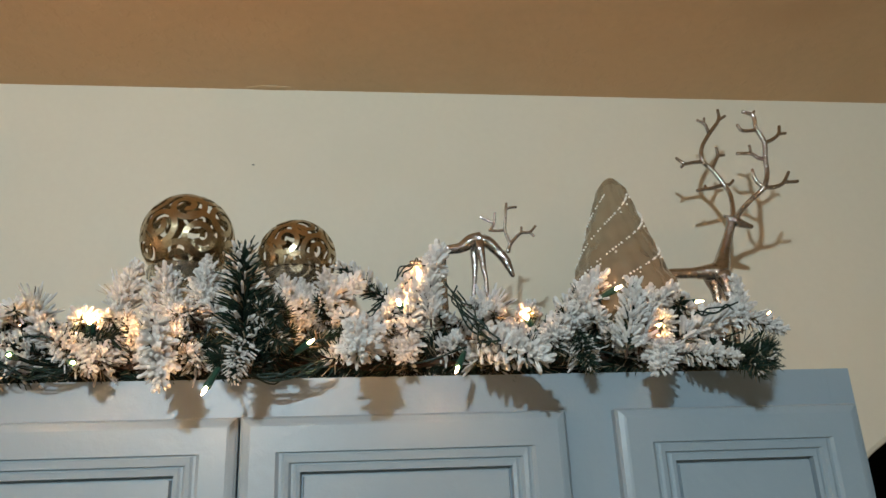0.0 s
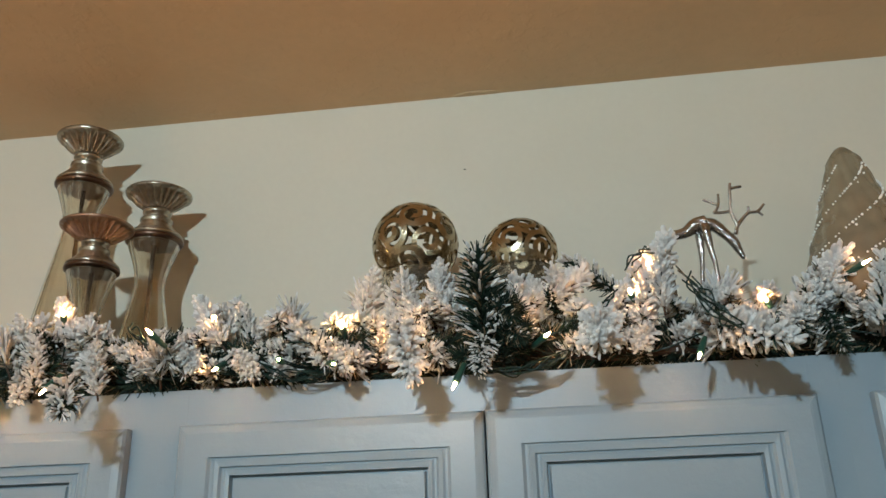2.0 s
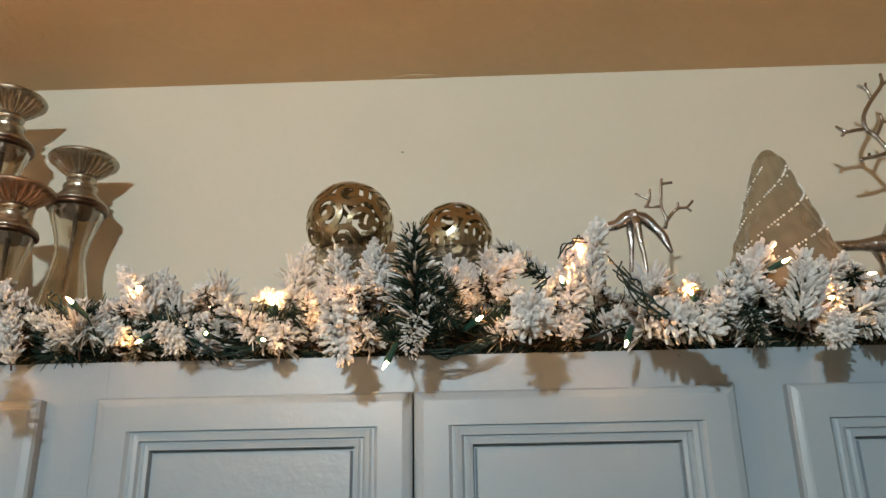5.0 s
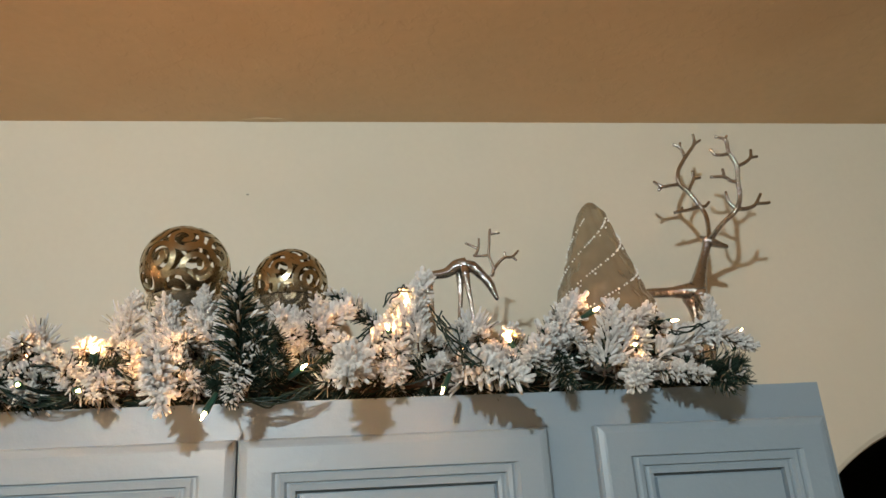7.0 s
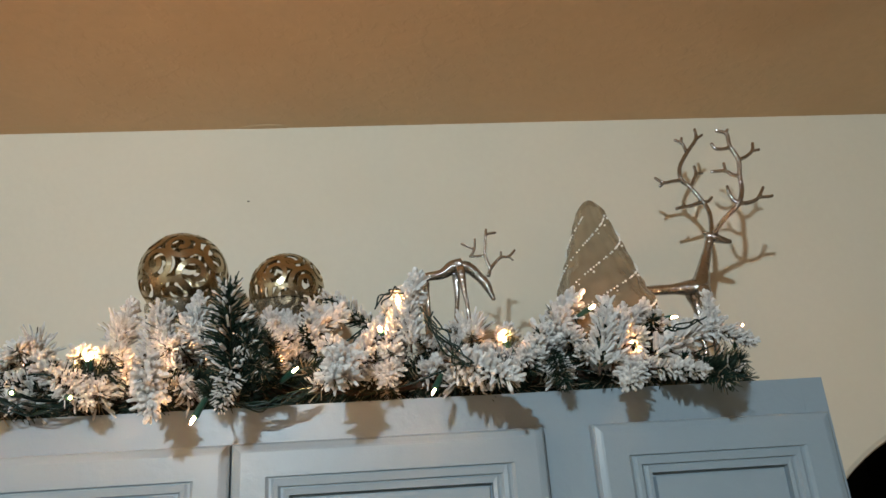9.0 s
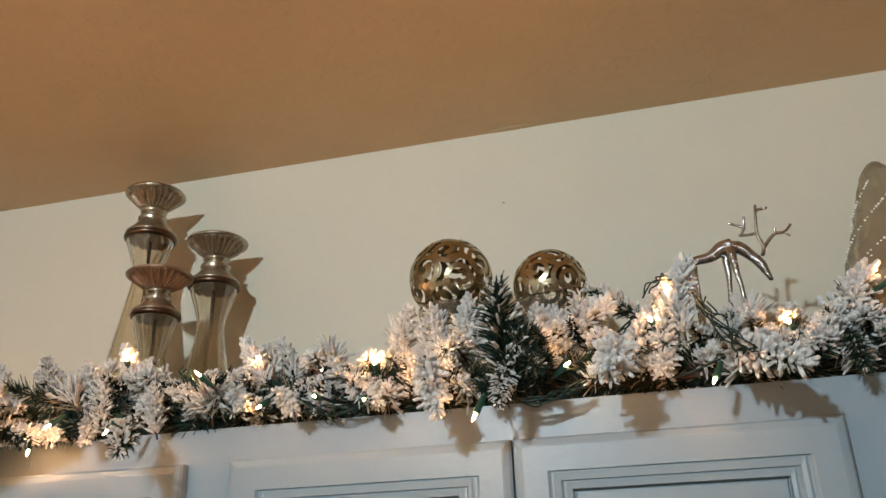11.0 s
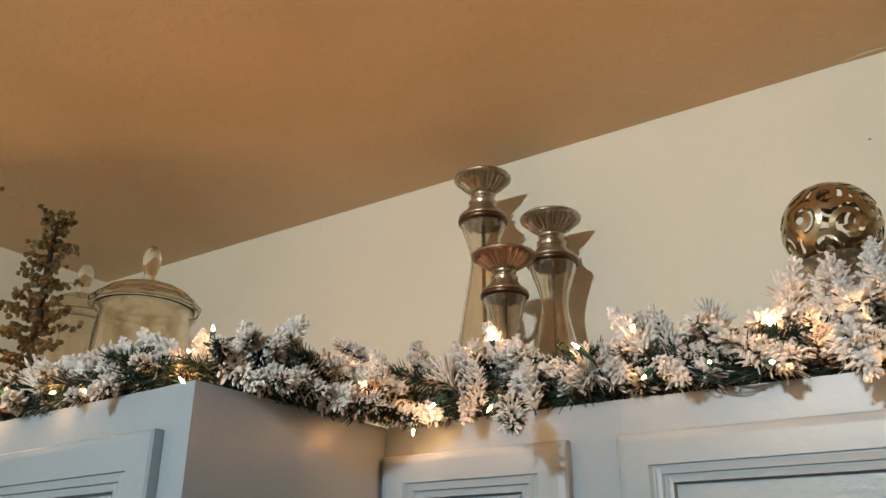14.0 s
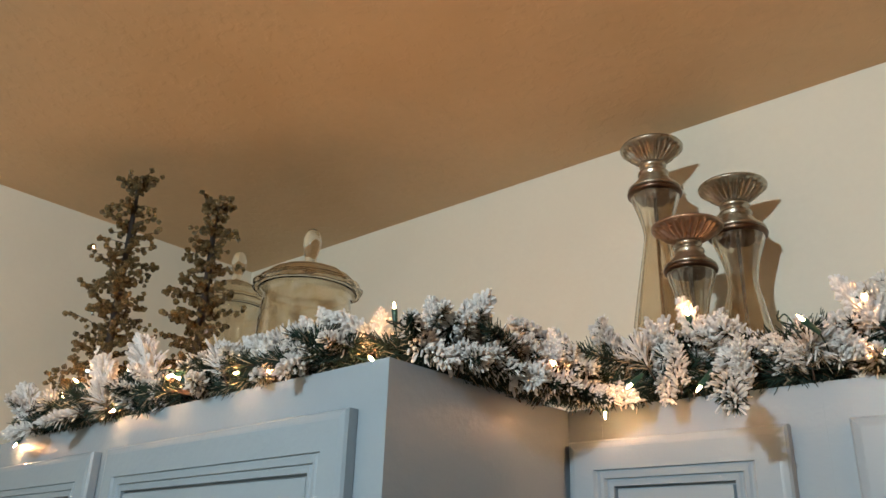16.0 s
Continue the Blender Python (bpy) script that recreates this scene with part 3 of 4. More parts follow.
# ---- beaded trees ----
def bead_tree(x, y, height, radius, lean, seed, label):
    rng = random.Random(seed)
    root = empty("bead_tree", (x, y, TOP), label, "ornament", "beaded trees")
    bm = bmesh.new()
    tip = Vector((lean, 0, height))
    tube(bm, [(0, 0, 0), tip * 0.5 + Vector((0.004, 0, 0)), tip * 0.9], [0.0078, 0.0072, 0.0045], 8, 5)
    beads = bmesh.new()
    i = 0
    for level in np.linspace(0.10, 0.99, 24):
        for k in range(4):
            i += 1
            a = i * 2.4 + rng.uniform(-0.3, 0.3)
            reach = radius * (1.05 - level) ** 0.75 * rng.uniform(0.35, 1.05) + 0.014
            start = tip * min(level, 0.9)
            rise = rng.uniform(-0.1, 0.45) if level < 0.85 else rng.uniform(0.6, 1.4)
            end = start + Vector((math.cos(a) * reach, math.sin(a) * reach, reach * rise))
            tube(bm, [start, (start + end) / 2 + Vector((0, 0, 0.004)), end], [0.001, 0.0008, 0.0008], 4, 2)
            n = max(3, int(reach / 0.0105))
            way = (end - start).to_track_quat("Z", "Y").to_matrix().to_4x4()
            for j in range(n):
                q = start.lerp(end, (j + 1) / n)
                for c in range(1 + (rng.random() < 0.85)):
                    off = Vector((rng.uniform(-1, 1), rng.uniform(-1, 1), rng.uniform(-1, 1))) * (0.003 + 0.007 * c)
                    turn = way @ Euler((rng.uniform(-0.7, 0.7), rng.uniform(-0.7, 0.7), 0)).to_matrix().to_4x4()
                    size = rng.uniform(0.0042, 0.0064)
                    bmesh.ops.create_cone(beads, cap_ends=True, segments=7, radius1=size, radius2=size * 0.8, depth=size * 1.2, matrix=Matrix.Translation(q + off) @ turn)
    part("stem", bm, BLACKSTEM, root, "dark wire stem")
    part("beadwork", beads, BEAD, root, "smoky bronze beads")["kind"] = "stuff"
    return root


bead_tree(-1.610, -0.285, 0.545, 0.110, 0.0, 5, "tall beaded wire tree with smoky bronze beads")
bead_tree(-1.432, -0.205, 0.465, 0.095, 0.0, 9, "shorter beaded wire tree with smoky bronze beads")


# ---- garland ----
def sprig_mesh(kind, seed):
    """A pine tip along z, 0.1 long: a twig and rows of bent needles with green or tan roots and flocked ends, most of the flock on the +y side."""
    rng = random.Random(seed)
    style = {"flocked": (230, 0.0265, 0.0026, 0.92, 0.34), "mixed": (240, 0.0275, 0.0022, 0.70, 0.48), "frosted": (270, 0.0270, 0.0015, 0.58, 0.62), "green": (320, 0.028, 0.0012, 0.05, 0.6), "inner": (170, 0.029, 0.0012, 0.0, 0.6), "fan": (100, 0.050, 0.0017, 0.88, 0.35), "tuft": (190, 0.031, 0.0024, 0.84, 0.34), "dark_tuft": (240, 0.032, 0.0011, 0.04, 0.6), "bushy": (450, 0.0265, 0.0012, 0.20, 0.68)}
    count, reach, thick, chance, root_part = style[kind]
    sides = 3 if kind == "inner" else 4
    bm = bmesh.new()
    tube(bm, [(0, 0, -0.01), (0.002, 0.001, 0.045), (0, 0, 0.094)], [0.0022, 0.0018, 0.0010], 5, 3, 2)
    for i in range(count):
        s = ((i + rng.random()) / count) ** 0.85
        if kind == "fan":
            s = s * 0.35 + 0.15
        a = i * 2.39996 + rng.uniform(-0.25, 0.25)
        open_angle = math.radians(rng.uniform(42, 70)) * (1.0 - 0.5 * max(0, s - 0.8) / 0.2)
        if kind == "bushy":
            open_angle = math.radians(rng.uniform(58, 84)) * (1.0 - 0.55 * max(0, s - 0.88) / 0.12)
        if kind == "fan":
            open_angle = math.radians(rng.uniform(5, 75))
        if kind in ("tuft", "dark_tuft"):
            s = s * 0.55 + 0.40
            open_angle = math.radians(rng.uniform(15, 85))
        out = Vector((math.cos(a), math.sin(a), 0))
        d = out * math.sin(open_angle) + Vector((0, 0, 1)) * math.cos(open_angle)
        length = reach * rng.uniform(0.65, 1.1) * (0.75 + 0.35 * math.sin(math.pi * min(1, s + 0.15)))
        base = Vector((0, 0, s * 0.094))
        bend = Vector((rng.uniform(-1, 1), rng.uniform(-1, 1), rng.uniform(-0.2, 1))) * length * 0.16
        snow = 0.5 + 0.5 * d.y / max(0.3, math.sin(open_angle))
        flocked = rng.random() < chance * (0.14 + 1.15 * snow)
        tan = rng.random() < (0.75 if kind == "fan" else 0.38 if kind in ("flocked", "mixed", "tuft") else 0.1)
        cut = rng.uniform(0.5, 1.3) * root_part
        if not flocked and kind not in ("green", "inner", "bushy", "dark_tuft"):
            length *= 0.78
        w = thick * rng.uniform(0.65, 1.25) * (0.75 + 0.5 * snow)
        stations = [(0.0, 0.0009, 0), (min(cut, 0.8), 0.0010 if flocked else 0.0009, 0)]
        if flocked:
            stations += [(min(cut, 0.8) + 0.04, w, 1), (0.9, w * rng.uniform(0.9, 1.35), 1), (1.0, w * 0.6, 1)]
        else:
            stations += [(1.0, 0.00045, 0)]
        if kind == "inner":
            stations = [(0.0, 0.0012, 0), (1.0, 0.0007, 0)]
        side = d.orthogonal().normalized()
        up = d.cross(side)
        prev = None
        for t, r, m in stations:
            c = base + d * length * t + bend * t * t
            ring = [bm.verts.new(c + (side * math.cos(k * 2 * math.pi / sides + i) + up * math.sin(k * 2 * math.pi / sides + i)) * r) for k in range(sides)]
            if prev:
                for k in range(sides):
                    bm.faces.new((prev[k], prev[(k + 1) % sides], ring[(k + 1) % sides], ring[k])).material_index = 1 if m else (3 if tan else 0)
            prev = ring
        bm.faces.new(prev).material_index = 1 if flocked else (3 if tan else 0)
    me = bpy.data.meshes.new("sprig")
    bm.to_mesh(me)
    bm.free()
    for x in (NEEDLE, FLOCK, TWIG, NEEDLE_TAN):
        me.materials.append(x)
    return me


KINDS = {kind: [sprig_mesh(kind, 10 * n + i) for i in range(4)] for n, kind in enumerate(("flocked", "mixed", "green", "fan", "frosted", "inner", "bushy", "tuft", "dark_tuft"))}
garland = empty("garland", (0, 0.04, TOP), "snow-flocked artificial pine garland along the cabinet tops", "garland")
SPINE = smooth_path([(0.64, 0.03, 2.150), (0.4, 0.035, 2.150), (0.15, 0.03, 2.150), (-0.1, 0.03, 2.150), (-0.35, 0.03, 2.150), (-0.58, 0.02, 2.150), (-0.70, -0.02, 2.150),
                     (-0.755, -0.12, 2.150), (-0.785, -0.23, 2.150), (-0.88, -0.315, 2.150), (-1.05, -0.325, 2.150), (-1.3, -0.325, 2.150), (-1.55, -0.33, 2.150), (-1.80, -0.34, 2.150)], 8)
bm = bmesh.new()
tube(bm, [p - garland.location for p in SPINE], [0.006, 0.006], 6, 1)
tube(bm, [p - garland.location + Vector((0.0, 0.008 * math.sin(i), 0.008 * math.cos(i))) for i, p in enumerate(SPINE)], [0.004, 0.004], 6, 2)
part("core", bm, TWIG, garland)
pick = random.Random(4)


def sprig_pose(base, tip):
    b, e = Vector(base), Vector(tip)
    d = e - b
    size = min(max(d.length, 0.066), 0.125) / 0.1
    d.normalize()
    snowy = Vector((0.1, -0.6, 0.8))
    y = (snowy - d * snowy.dot(d)).normalized()
    q = Matrix((y.cross(d), y, d)).transposed().to_quaternion() @ Euler((0, 0, pick.uniform(-0.5, 0.5))).to_quaternion()
    return Matrix.LocRotScale(e - d * size * 0.1 - garland.location, q, (size,) * 3)


def sprig(kind, base, tip):
    """One pine tip of the garland from base to tip."""
    ob = new("sprig", pick.choice(KINDS[kind]))
    ob.parent = garland
    ob.matrix_local = sprig_pose(base, tip)
    return ob


inside = bmesh.new()


def inner_tip(base, tip):
    """One dark tip of the garland's inside, too deep in it to be told apart."""
    me = pick.choice(KINDS["inner"]).copy()
    me.transform(sprig_pose(base, tip))
    inside.from_mesh(me)
    bpy.data.meshes.remove(me)


sprig("bushy", (0.009, -0.050, 2.138), (0.006, -0.080, 2.258))
sprig("green", (0.016, -0.045, 2.130), (0.030, -0.075, 2.200))
sprig("green", (0.030, -0.040, 2.140), (0.035, -0.080, 2.165))
sprig("green", (0.020, -0.050, 2.180), (0.055, -0.085, 2.145))
sprig("green", (0.028, -0.045, 2.205), (0.045, -0.080, 2.170))
sprig("green", (0.015, -0.045, 2.170), (0.045, -0.075, 2.200))
sprig("flocked", (-0.050, 0.040, 2.190), (-0.040, 0.045, 2.262))
sprig("flocked", (-0.110, 0.040, 2.190), (-0.118, 0.045, 2.262))
sprig("flocked", (-0.080, 0.020, 2.180), (-0.095, 0.010, 2.240))
sprig("flocked", (-0.165, 0.050, 2.210), (-0.143, 0.045, 2.284))
sprig("tuft", (-0.100, 0.030, 2.195), (-0.100, 0.015, 2.270))
sprig("flocked", (-0.060, 0.040, 2.205), (-0.052, 0.030, 2.282))
sprig("tuft", (0.100, 0.040, 2.200), (0.095, 0.020, 2.265))
sprig("dark_tuft", (0.040, -0.020, 2.160), (0.040, -0.070, 2.155))
sprig("dark_tuft", (0.045, -0.020, 2.190), (0.048, -0.060, 2.195))
sprig("dark_tuft", (-0.020, -0.020, 2.145), (-0.015, -0.060, 2.135))
sprig("green", (0.050, -0.030, 2.160), (0.060, -0.060, 2.170))
sprig("frosted", (-0.130, 0.060, 2.200), (-0.092, 0.060, 2.270))
sprig("flocked", (0.020, 0.040, 2.190), (0.050, 0.050, 2.258))
sprig("flocked", (0.085, 0.040, 2.190), (0.075, 0.050, 2.250))
sprig("flocked", (-0.008, -0.010, 2.178), (-0.057, -0.035, 2.229))
sprig("flocked", (-0.094, -0.050, 2.178), (-0.069, -0.100, 2.102))
sprig("frosted", (0.010, -0.060, 2.165), (0.004, -0.095, 2.106))
sprig("flocked", (0.059, -0.000, 2.163), (0.045, -0.020, 2.237))
sprig("flocked", (0.055, 0.030, 2.194), (0.137, 0.040, 2.259))
sprig("frosted", (0.180, 0.060, 2.235), (0.113, 0.050, 2.282))
sprig("flocked", (0.145, -0.045, 2.172), (0.134, -0.140, 2.120))
sprig("flocked", (0.196, 0.000, 2.195), (0.238, -0.010, 2.282))
sprig("flocked", (0.225, -0.010, 2.190), (0.222, -0.020, 2.262))
sprig("flocked", (0.200, 0.010, 2.190), (0.205, 0.000, 2.262))
sprig("flocked", (0.203, -0.000, 2.167), (0.189, -0.035, 2.137))
sprig("fan", (0.292, 0.050, 2.186), (0.326, 0.040, 2.253))
sprig("flocked", (0.270, -0.045, 2.158), (0.334, -0.115, 2.116))
sprig("flocked", (0.380, 0.030, 2.164), (0.452, 0.020, 2.254))
sprig("flocked", (0.392, -0.000, 2.181), (0.355, -0.035, 2.152))
sprig("mixed", (0.460, -0.030, 2.145), (0.480, -0.030, 2.232))
sprig("flocked", (0.480, -0.020, 2.150), (0.505, -0.015, 2.225))
sprig("flocked", (0.450, -0.010, 2.165), (0.440, -0.035, 2.168))
sprig("dark_tuft", (0.585, -0.010, 2.155), (0.640, -0.055, 2.140))
sprig("green", (0.409, -0.010, 2.167), (0.412, -0.035, 2.123))
sprig("flocked", (0.511, -0.020, 2.154), (0.479, -0.080, 2.112))
sprig("flocked", (0.542, 0.000, 2.166), (0.635, 0.000, 2.208))
sprig("flocked", (0.538, -0.030, 2.140), (0.577, -0.070, 2.125))
sprig("dark_tuft", (0.590, -0.020, 2.150), (0.618, -0.080, 2.118))
sprig("mixed", (0.627, 0.000, 2.188), (0.628, 0.000, 2.246))
sprig("mixed", (0.628, -0.000, 2.196), (0.671, -0.020, 2.171))
sprig("green", (0.585, -0.030, 2.155), (0.598, -0.085, 2.104))
sprig("fan", (-0.156, 0.060, 2.212), (-0.167, 0.060, 2.280))
sprig("flocked", (-0.128, -0.010, 2.169), (-0.128, -0.035, 2.195))
sprig("mixed", (-0.212, -0.010, 2.172), (-0.159, -0.035, 2.129))
sprig("fan", (-0.250, 0.030, 2.190), (-0.253, 0.020, 2.252))
sprig("mixed", (-0.308, 0.030, 2.195), (-0.332, 0.030, 2.250))
sprig("flocked", (-0.334, 0.000, 2.180), (-0.376, 0.010, 2.246))
sprig("flocked", (-0.387, 0.000, 2.174), (-0.347, -0.035, 2.146))
sprig("flocked", (-0.314, -0.010, 2.164), (-0.276, -0.035, 2.132))
sprig("fan", (-0.415, -0.010, 2.156), (-0.410, -0.035, 2.188))
sprig("fan", (-0.407, -0.010, 2.164), (-0.394, -0.035, 2.143))
sprig("flocked", (-0.561, 0.030, 2.201), (-0.588, 0.030, 2.267))
sprig("flocked", (-0.565, 0.030, 2.202), (-0.518, 0.000, 2.230))
sprig("flocked", (-0.494, -0.010, 2.127), (-0.490, -0.035, 2.183))
sprig("frosted", (-0.500, -0.060, 2.130), (-0.462, -0.135, 2.078))
sprig("fan", (-0.614, -0.020, 2.155), (-0.648, -0.020, 2.220))
sprig("mixed", (-0.578, -0.020, 2.154), (-0.578, -0.030, 2.198))
sprig("flocked", (-0.705, 0.050, 2.220), (-0.748, 0.060, 2.260))
sprig("fan", (-0.668, -0.010, 2.174), (-0.653, -0.035, 2.163))
sprig("flocked", (-0.698, -0.010, 2.150), (-0.633, -0.035, 2.120))
sprig("mixed", (-0.601, -0.010, 2.146), (-0.586, -0.035, 2.115))
sprig("frosted", (-0.749, -0.060, 2.185), (-0.796, -0.190, 2.193))
sprig("green", (-0.735, -0.060, 2.165), (-0.770, -0.190, 2.165))
sprig("flocked", (-0.803, 0.000, 2.241), (-0.825, -0.050, 2.259))
sprig("flocked", (-0.735, -0.030, 2.189), (-0.769, -0.020, 2.240))
sprig("mixed", (-0.746, -0.100, 2.168), (-0.723, -0.160, 2.168))
sprig("frosted", (-0.790, -0.230, 2.155), (-0.715, -0.215, 2.145))
sprig("green", (-0.785, -0.190, 2.150), (-0.705, -0.170, 2.140))
sprig("flocked", (-0.780, -0.010, 2.155), (-0.700, -0.035, 2.173))
sprig("green", (-0.775, -0.010, 2.150), (-0.695, -0.035, 2.151))
sprig("flocked", (-0.765, -0.010, 2.150), (-0.690, -0.035, 2.152))
sprig("green", (-0.755, -0.010, 2.150), (-0.690, -0.035, 2.136))
sprig("flocked", (-0.796, -0.240, 2.176), (-0.737, -0.220, 2.235))
sprig("flocked", (-0.780, -0.280, 2.171), (-0.783, -0.280, 2.222))
sprig("mixed", (-0.805, -0.300, 2.171), (-0.730, -0.300, 2.131))
sprig("flocked", (-0.840, -0.330, 2.173), (-0.891, -0.360, 2.200))
sprig("flocked", (-0.935, -0.330, 2.165), (-0.930, -0.392, 2.126))
sprig("flocked", (-0.900, -0.250, 2.185), (-0.915, -0.240, 2.240))
sprig("tuft", (-0.900, -0.270, 2.170), (-0.905, -0.335, 2.205))
sprig("flocked", (-0.960, -0.280, 2.180), (-0.985, -0.290, 2.240))
sprig("fan", (-1.010, -0.290, 2.165), (-1.030, -0.345, 2.205))
sprig("flocked", (-0.942, -0.340, 2.183), (-0.972, -0.330, 2.214))
sprig("flocked", (-0.996, -0.340, 2.160), (-1.065, -0.350, 2.196))
sprig("fan", (-1.092, -0.360, 2.141), (-1.127, -0.360, 2.204))
sprig("flocked", (-1.190, -0.330, 2.150), (-1.140, -0.385, 2.145))
sprig("mixed", (-1.030, -0.330, 2.148), (-0.995, -0.380, 2.132))
sprig("mixed", (-1.330, -0.330, 2.163), (-1.417, -0.320, 2.259))
sprig("flocked", (-1.486, -0.330, 2.171), (-1.555, -0.320, 2.254))
sprig("fan", (-1.419, -0.360, 2.140), (-1.451, -0.380, 2.177))
sprig("flocked", (-1.533, -0.360, 2.137), (-1.566, -0.400, 2.119))
sprig("mixed", (-1.731, -0.340, 2.143), (-1.838, -0.330, 2.223))
sprig("flocked", (-1.678, -0.360, 2.125), (-1.747, -0.380, 2.118))

# dark green tips that fill the inside, down on the cabinet tops
for i in range(230):
    s = (i + 0.5) / 230 * (len(SPINE) - 2)
    p = SPINE[int(s)].lerp(SPINE[int(s) + 1], s % 1)
    along = (SPINE[int(s) + 1] - SPINE[int(s)]).normalized() * pick.choice((-1, 1))
    inward = along.cross(Vector((0, 0, 1)))
    inward *= 1 if inward.y + inward.x * 0.2 > 0 else -1
    p = Vector((p.x, p.y, 2.146)) + inward * pick.uniform(-0.03, 0.06) + Vector((0, 0, pick.uniform(0.0, 0.018 if p.x < -0.7 else 0.045)))
    d = along + inward * pick.uniform(-0.5, 0.5) + Vector((0, 0, pick.uniform(-0.05, 0.3)))
    inner_tip(p, p + d.normalized() * 0.08)

# a low mat of dark tips right along the front edge
for i in range(200):
    s = (i + 0.5) / 200 * (len(SPINE) - 2)
    p = SPINE[int(s)].lerp(SPINE[int(s) + 1], s % 1)
    along = (SPINE[int(s) + 1] - SPINE[int(s)]).normalized()
    front = Vector((along.y, -along.x, 0)).normalized()
    front *= -1 if front.y > 0.3 or front.x < -0.3 else 1
    p = Vector((p.x, p.y, 2.139)) + front * pick.uniform(-0.03, 0.012) + Vector((0, 0, pick.uniform(0.0, 0.012)))
    d = along * pick.choice((-1, 1)) + front * pick.uniform(-0.3, 0.2)
    inner_tip(p, p + d.normalized() * 0.075)

fill = part("inner_needles", inside, [NEEDLE, FLOCK, TWIG, NEEDLE_TAN], garland, "dark green inner needles")
fill["kind"] = "stuff"

# blunt tips that point out of the front of the garland, in a low and a middle row
for i in range(76):
    x = 0.60 - 1.30 * i / 75 + pick.uniform(-0.008, 0.008)
    if -0.025 < x < 0.065:
        continue
    z = 2.158 + pick.uniform(-0.012, 0.012) if i % 2 else 2.200 + pick.uniform(-0.016, 0.016)
    aside = pick.uniform(-0.035, 0.035)
    sprig(pick.choice(("tuft", "tuft", "tuft", "mixed", "frosted")), (x, 0.062, z - 0.012), (x + aside, pick.uniform(-0.022, 0.004), z))
for i in range(38):
    x = -0.88 - 0.95 * i / 37 + pick.uniform(-0.01, 0.01)
    y = -0.375 + (-0.773 - x) * 0.055
    z = 2.150 + pick.uniform(-0.010, 0.010) if i % 2 else 2.180 + pick.uniform(-0.014, 0.012)
    sprig(pick.choice(("tuft", "tuft", "mixed", "frosted")), (x, y + 0.075, z - 0.008), (x + pick.uniform(-0.03, 0.03), y + pick.uniform(-0.010, 0.012), z))
for i in range(12):
    p = Vector((-0.715, -0.05, 2.160)).lerp(Vector((-0.790, -0.30, 2.165)), i / 11) + Vector((0, 0, pick.uniform(-0.01, 0.025)))
    sprig(pick.choice(("tuft", "frosted", "mixed", "flocked")), p, p + Vector((0.045, -0.03 + pick.uniform(-0.03, 0.03), pick.uniform(-0.02, 0.02))))

for i in range(9):
    p = Vector((-0.728, -0.04, 2.145)).lerp(Vector((-0.785, -0.27, 2.150)), i / 8)
    sprig(pick.choice(("frosted", "dark_tuft", "mixed", "tuft")), p, p + Vector((0.075, -0.02 + pick.uniform(-0.03, 0.03), pick.uniform(-0.035, -0.01))))

# the filling tips between, set along the core
for i in range(120):
    s = (i + 0.5) / 120 * (len(SPINE) - 2)
    p = SPINE[int(s)].lerp(SPINE[int(s) + 1], s % 1)
    along = (SPINE[int(s) + 1] - SPINE[int(s)]).normalized()
    a = pick.uniform(-0.6, 3.5)
    if p.x > 0.60:
        continue
    out = along.cross(Vector((0, 0, 1))) * math.cos(a) * -1 + Vector((0, 0, 1)) * max(-0.1, math.sin(a)) * 0.9 + along * pick.uniform(-0.9, 0.9)
    out.normalize()
    kind = pick.choices(("flocked", "mixed", "frosted", "green", "fan"), (0.52, 0.22, 0.14, 0.08, 0.04))[0]
    low = p.x < -0.70
    lift = Vector((0, pick.uniform(-0.02, 0.035), pick.uniform(-0.01, 0.008 if low else 0.044)))
    if low:
        out.z *= 0.55
    if math.cos(a) > 0.35:
        lift.z += 0.012
        out.z = max(out.z, 0.08)
    if abs(p.x + 0.85) < 0.06:
        out.z = min(out.z, 0.05)
    tip = p + lift + out * pick.uniform(0.058, 0.064 if low else 0.088)
    edge = -0.385 if p.x < -0.84 else -0.012 if p.x > -0.70 else -9
    if tip.y < edge:
        lift.y += (edge - tip.y) * 0.6
        tip.z += (edge - tip.y) * 0.25
        tip.y = edge
    sprig(kind, p + lift, tip)


# ---- string of lights ----
lights = empty("string_lights", (0, 0.03, TOP), "string of warm mini lights on dark green wire in the garland", "string lights")
BULBS = [
    (-0.403, -0.070, 2.187), (-0.344, -0.010, 2.218), (-0.327, -0.040, 2.140), (-0.176, 0.000, 2.201), (-0.239, -0.060, 2.143), (-0.164, -0.080, 2.129), (0.084, -0.050, 2.158), (0.185, -0.020, 2.213),
    (0.212, -0.020, 2.248), (0.244, -0.080, 2.113), (0.345, 0.000, 2.200), (-0.024, -0.104, 2.090), (0.472, 0.000, 2.237), (0.601, 0.050, 2.232), (-0.269, 0.020, 2.203), (0.679, 0.020, 2.205),
    (0.509, -0.020, 2.180), (-0.095, -0.040, 2.168), (-0.860, -0.270, 2.234), (-0.790, -0.285, 2.182), (-0.827, -0.340, 2.142), (-1.060, -0.370, 2.147), (-1.423, -0.350, 2.134), (-1.858, -0.315, 2.114),
    (-1.391, -0.350, 2.204), (-1.223, -0.360, 2.164), (-0.683, -0.030, 2.106), (-0.532, -0.070, 2.117), (-0.572, 0.010, 2.247), (-0.750, -0.100, 2.197), (-0.699, -0.130, 2.162), (-0.625, -0.070, 2.132),
]
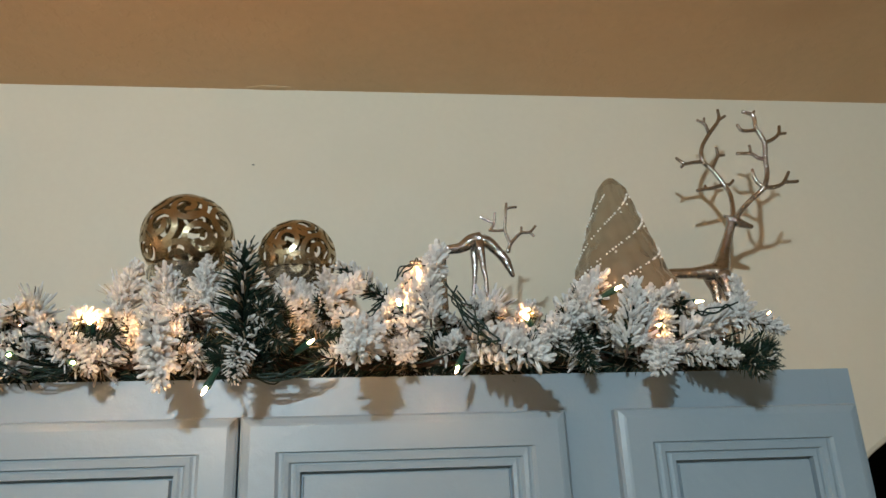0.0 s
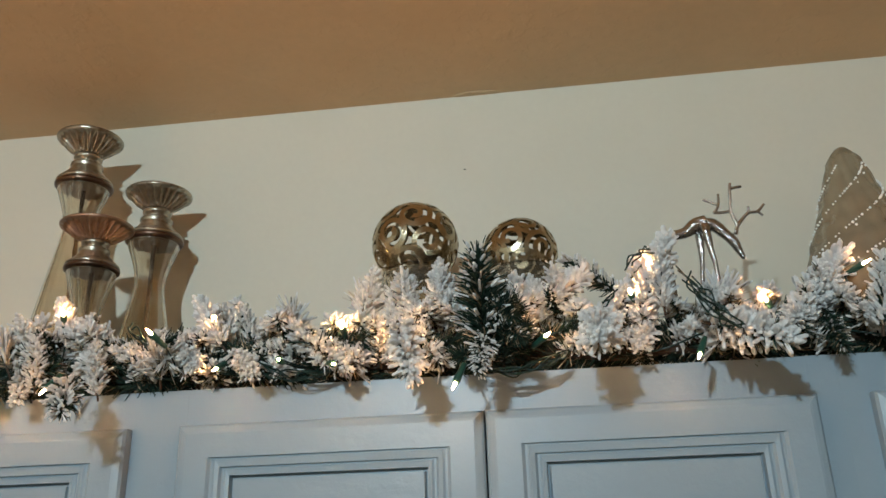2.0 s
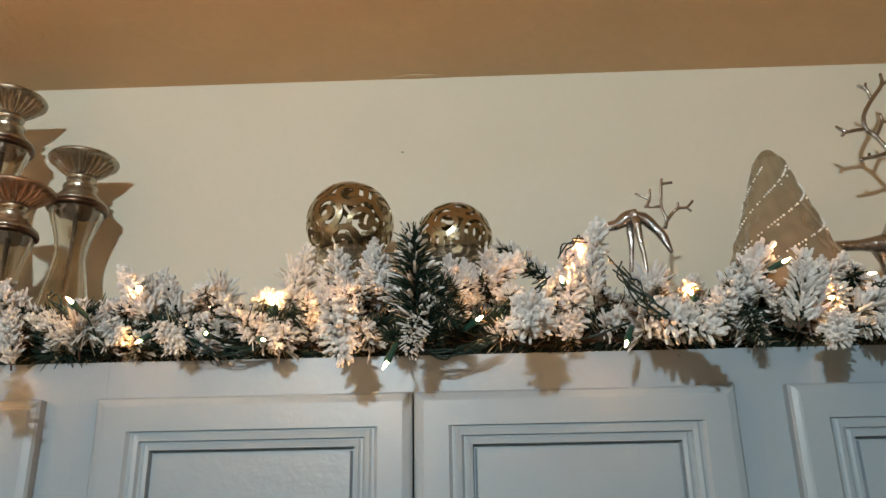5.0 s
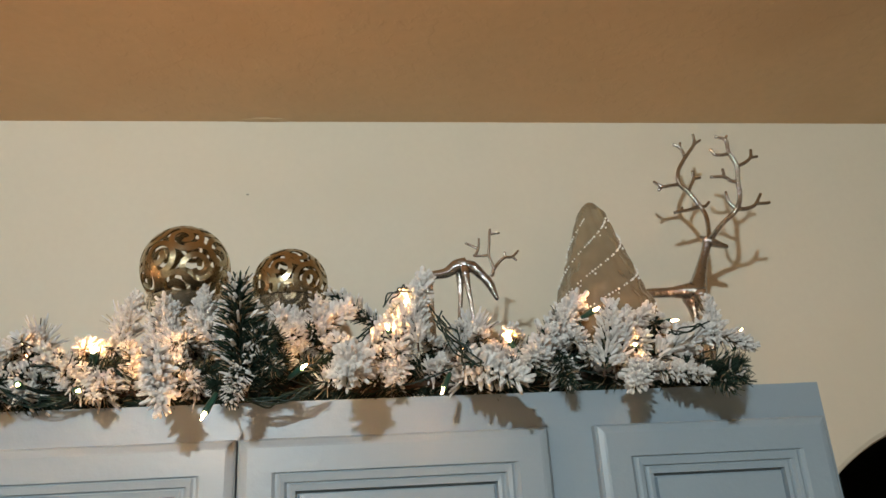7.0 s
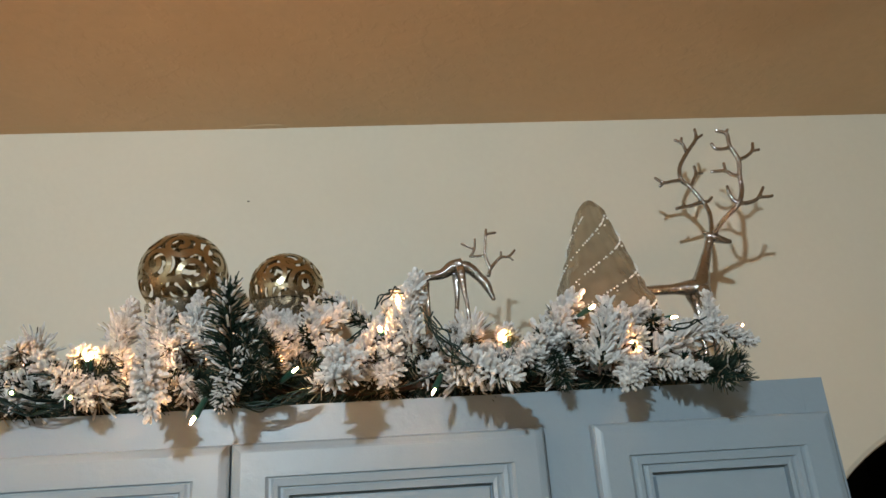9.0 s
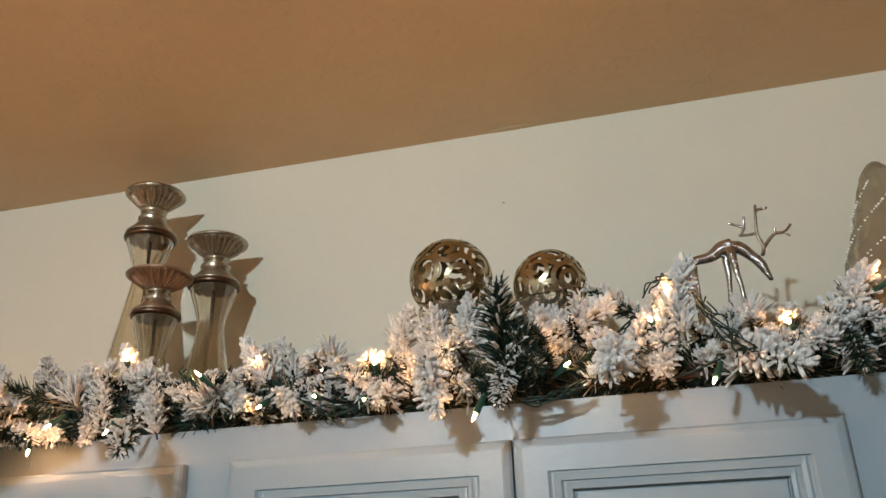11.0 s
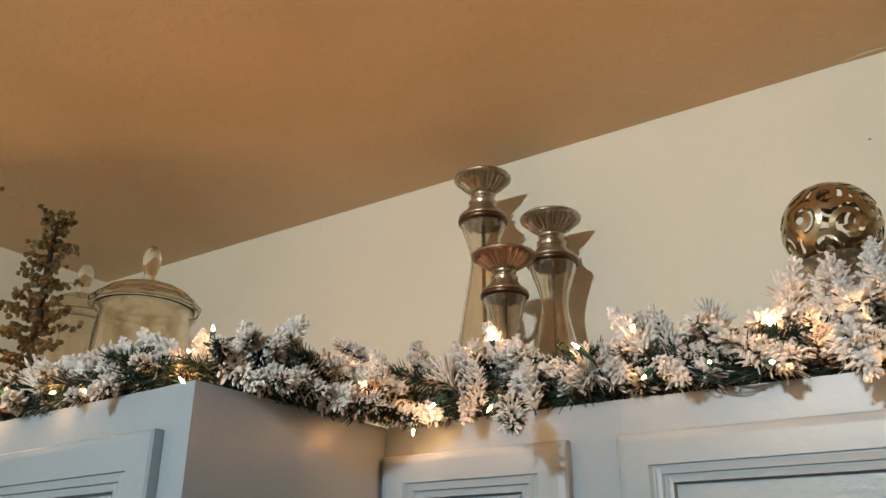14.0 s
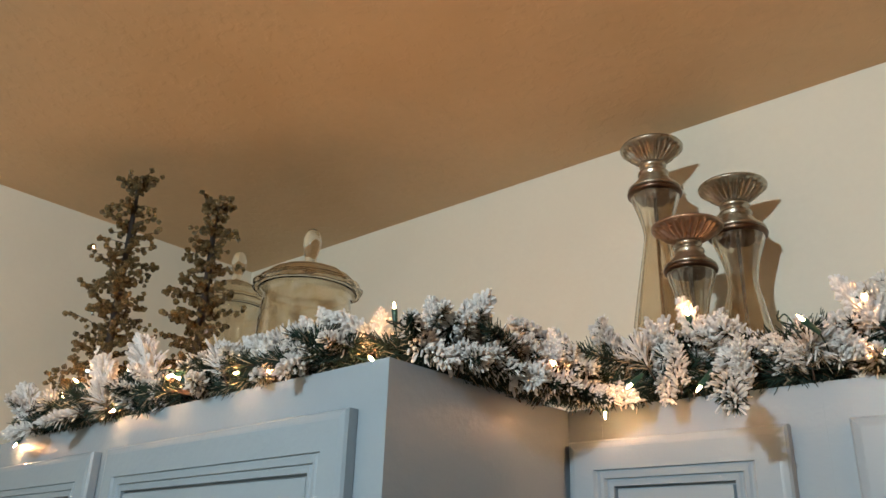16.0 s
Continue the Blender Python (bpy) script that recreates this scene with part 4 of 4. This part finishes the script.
BULBS += [(-1.571, -0.370, 2.176), (-1.554, -0.360, 2.201), (-1.244, -0.360, 2.168), (-0.999, -0.360, 2.144), (-0.733, -0.200, 2.160), (-0.717, -0.080, 2.169), (-0.235, -0.070, 2.141), (-0.174, -0.020, 2.195)]
# extra bulbs behind the garland, added to throw warm light on ceiling and jars
BULBS += [(-1.470, -0.270, 2.205), (-1.350, -0.265, 2.210), (-1.150, -0.265, 2.205), (-1.050, -0.260, 2.210), (-0.930, -0.250, 2.215), (-1.650, -0.280, 2.200),
          (-0.850, -0.215, 2.205), (-0.980, -0.235, 2.200), (-0.890, -0.180, 2.200), (-1.110, -0.240, 2.195), (-1.230, -0.250, 2.200)]
bm = bmesh.new()
lathe(bm, [(0.0005, -0.001), (0.0013, 0.0), (0.0016, 0.003), (0.0014, 0.006), (0.0007, 0.0085), (0.0003, 0.0105)], 10)
GLOW_MESH = part("bulb", bm, GLOW, lights, "lit warm bulb", True)
bm = bmesh.new()
lathe(bm, [(0.0012, -0.026), (0.0030, -0.025), (0.0034, -0.018), (0.0038, -0.010), (0.0044, -0.002), (0.0040, 0.0005), (0.002, 0.0006)], 10)
SOCKET_MESH = part("socket", bm, SOCKET, GLOW_MESH, "green socket", True)
feet = []
for i, place in enumerate(BULBS):
    place = Vector(place)
    if i == 0:
        b, k = GLOW_MESH, SOCKET_MESH
    else:
        b, k = new("bulb", GLOW_MESH.data), new("socket", SOCKET_MESH.data)
        b.parent, k.parent = lights, b
        b["label"], k["label"] = "lit warm bulb", "green socket"
    near = min(SPINE, key=lambda p: (p - place).length)
    d = (place - near).normalized() * 0.4 + Vector((pick.uniform(-0.8, 0.8), -0.4, pick.uniform(-0.6, 0.5)))
    if place.z < 2.125:
        d = Vector((pick.uniform(-0.4, 0.4), -0.45, -0.75))
    if i == 26:
        d = Vector((0.15, -0.3, -0.9))
    if i == 11:
        d = Vector((-0.35, -0.3, -0.8))
    if i == 18:
        d = Vector((-0.15, 0, 1))
    d.normalize()
    b.matrix_local = Matrix.LocRotScale(place - d * 0.007 - lights.location, d.to_track_quat("Z", "Y"), None)
    feet.append((place - d * 0.032, near))

bm = bmesh.new()


def strand(pts, r=0.0012):
    tube(bm, [Vector(p) - lights.location for p in pts], [r, r], 5, 4)


# two twisted wires along the garland and a lead to each bulb
for phase in (0, 2.1):
    strand([p + Vector((0, -0.012 + 0.025 * math.sin(i * 1.7 + phase), 0.012 + 0.02 * math.cos(i * 1.3 + phase))) for i, p in enumerate(SPINE[::2])])
for foot, near in feet:
    strand([foot, foot.lerp(near, 0.4) + Vector((0.008, -0.004, -0.004)), near + Vector((0.01, -0.01, 0.0))])


def loops(a, b, n, spread, sag, seed):
    """A gathered bundle of slack wire between two places."""
    rng = random.Random(seed)
    a, b = Vector(a), Vector(b)
    for k in range(n):
        pts = []
        for j in range(6):
            t = j / 5
            pts.append(a.lerp(b, t) + Vector((rng.uniform(-1, 1) * spread, -0.01 + rng.uniform(-1, 1) * spread, rng.uniform(-1, 1) * spread - sag * math.sin(math.pi * t) * rng.uniform(0.5, 1.3))))
        strand(pts, 0.0011)


loops((0.245, -0.06, 2.215), (0.285, -0.10, 2.135), 6, 0.010, 0.008, 1)
loops((0.012, -0.030, 2.125), (0.098, -0.022, 2.136), 7, 0.005, 0.012, 2)
loops((-0.275, -0.006, 2.146), (-0.185, -0.006, 2.137), 6, 0.008, 0.012, 3)
loops((0.185, -0.03, 2.235), (0.215, -0.03, 2.255), 3, 0.005, -0.01, 4)
loops((0.125, -0.06, 2.165), (0.165, -0.05, 2.20), 3, 0.004, 0.0, 5)
loops((-0.86, -0.27, 2.205), (-0.80, -0.27, 2.205), 3, 0.005, 0.0, 6)
loops((0.545, -0.04, 2.185), (0.595, -0.04, 2.195), 3, 0.005, 0.0, 7)
loops((-0.405, -0.05, 2.17), (-0.425, -0.06, 2.195), 3, 0.006, 0.0, 8)
part("wire", bm, WIRE, lights, "dark green twisted wire", True)
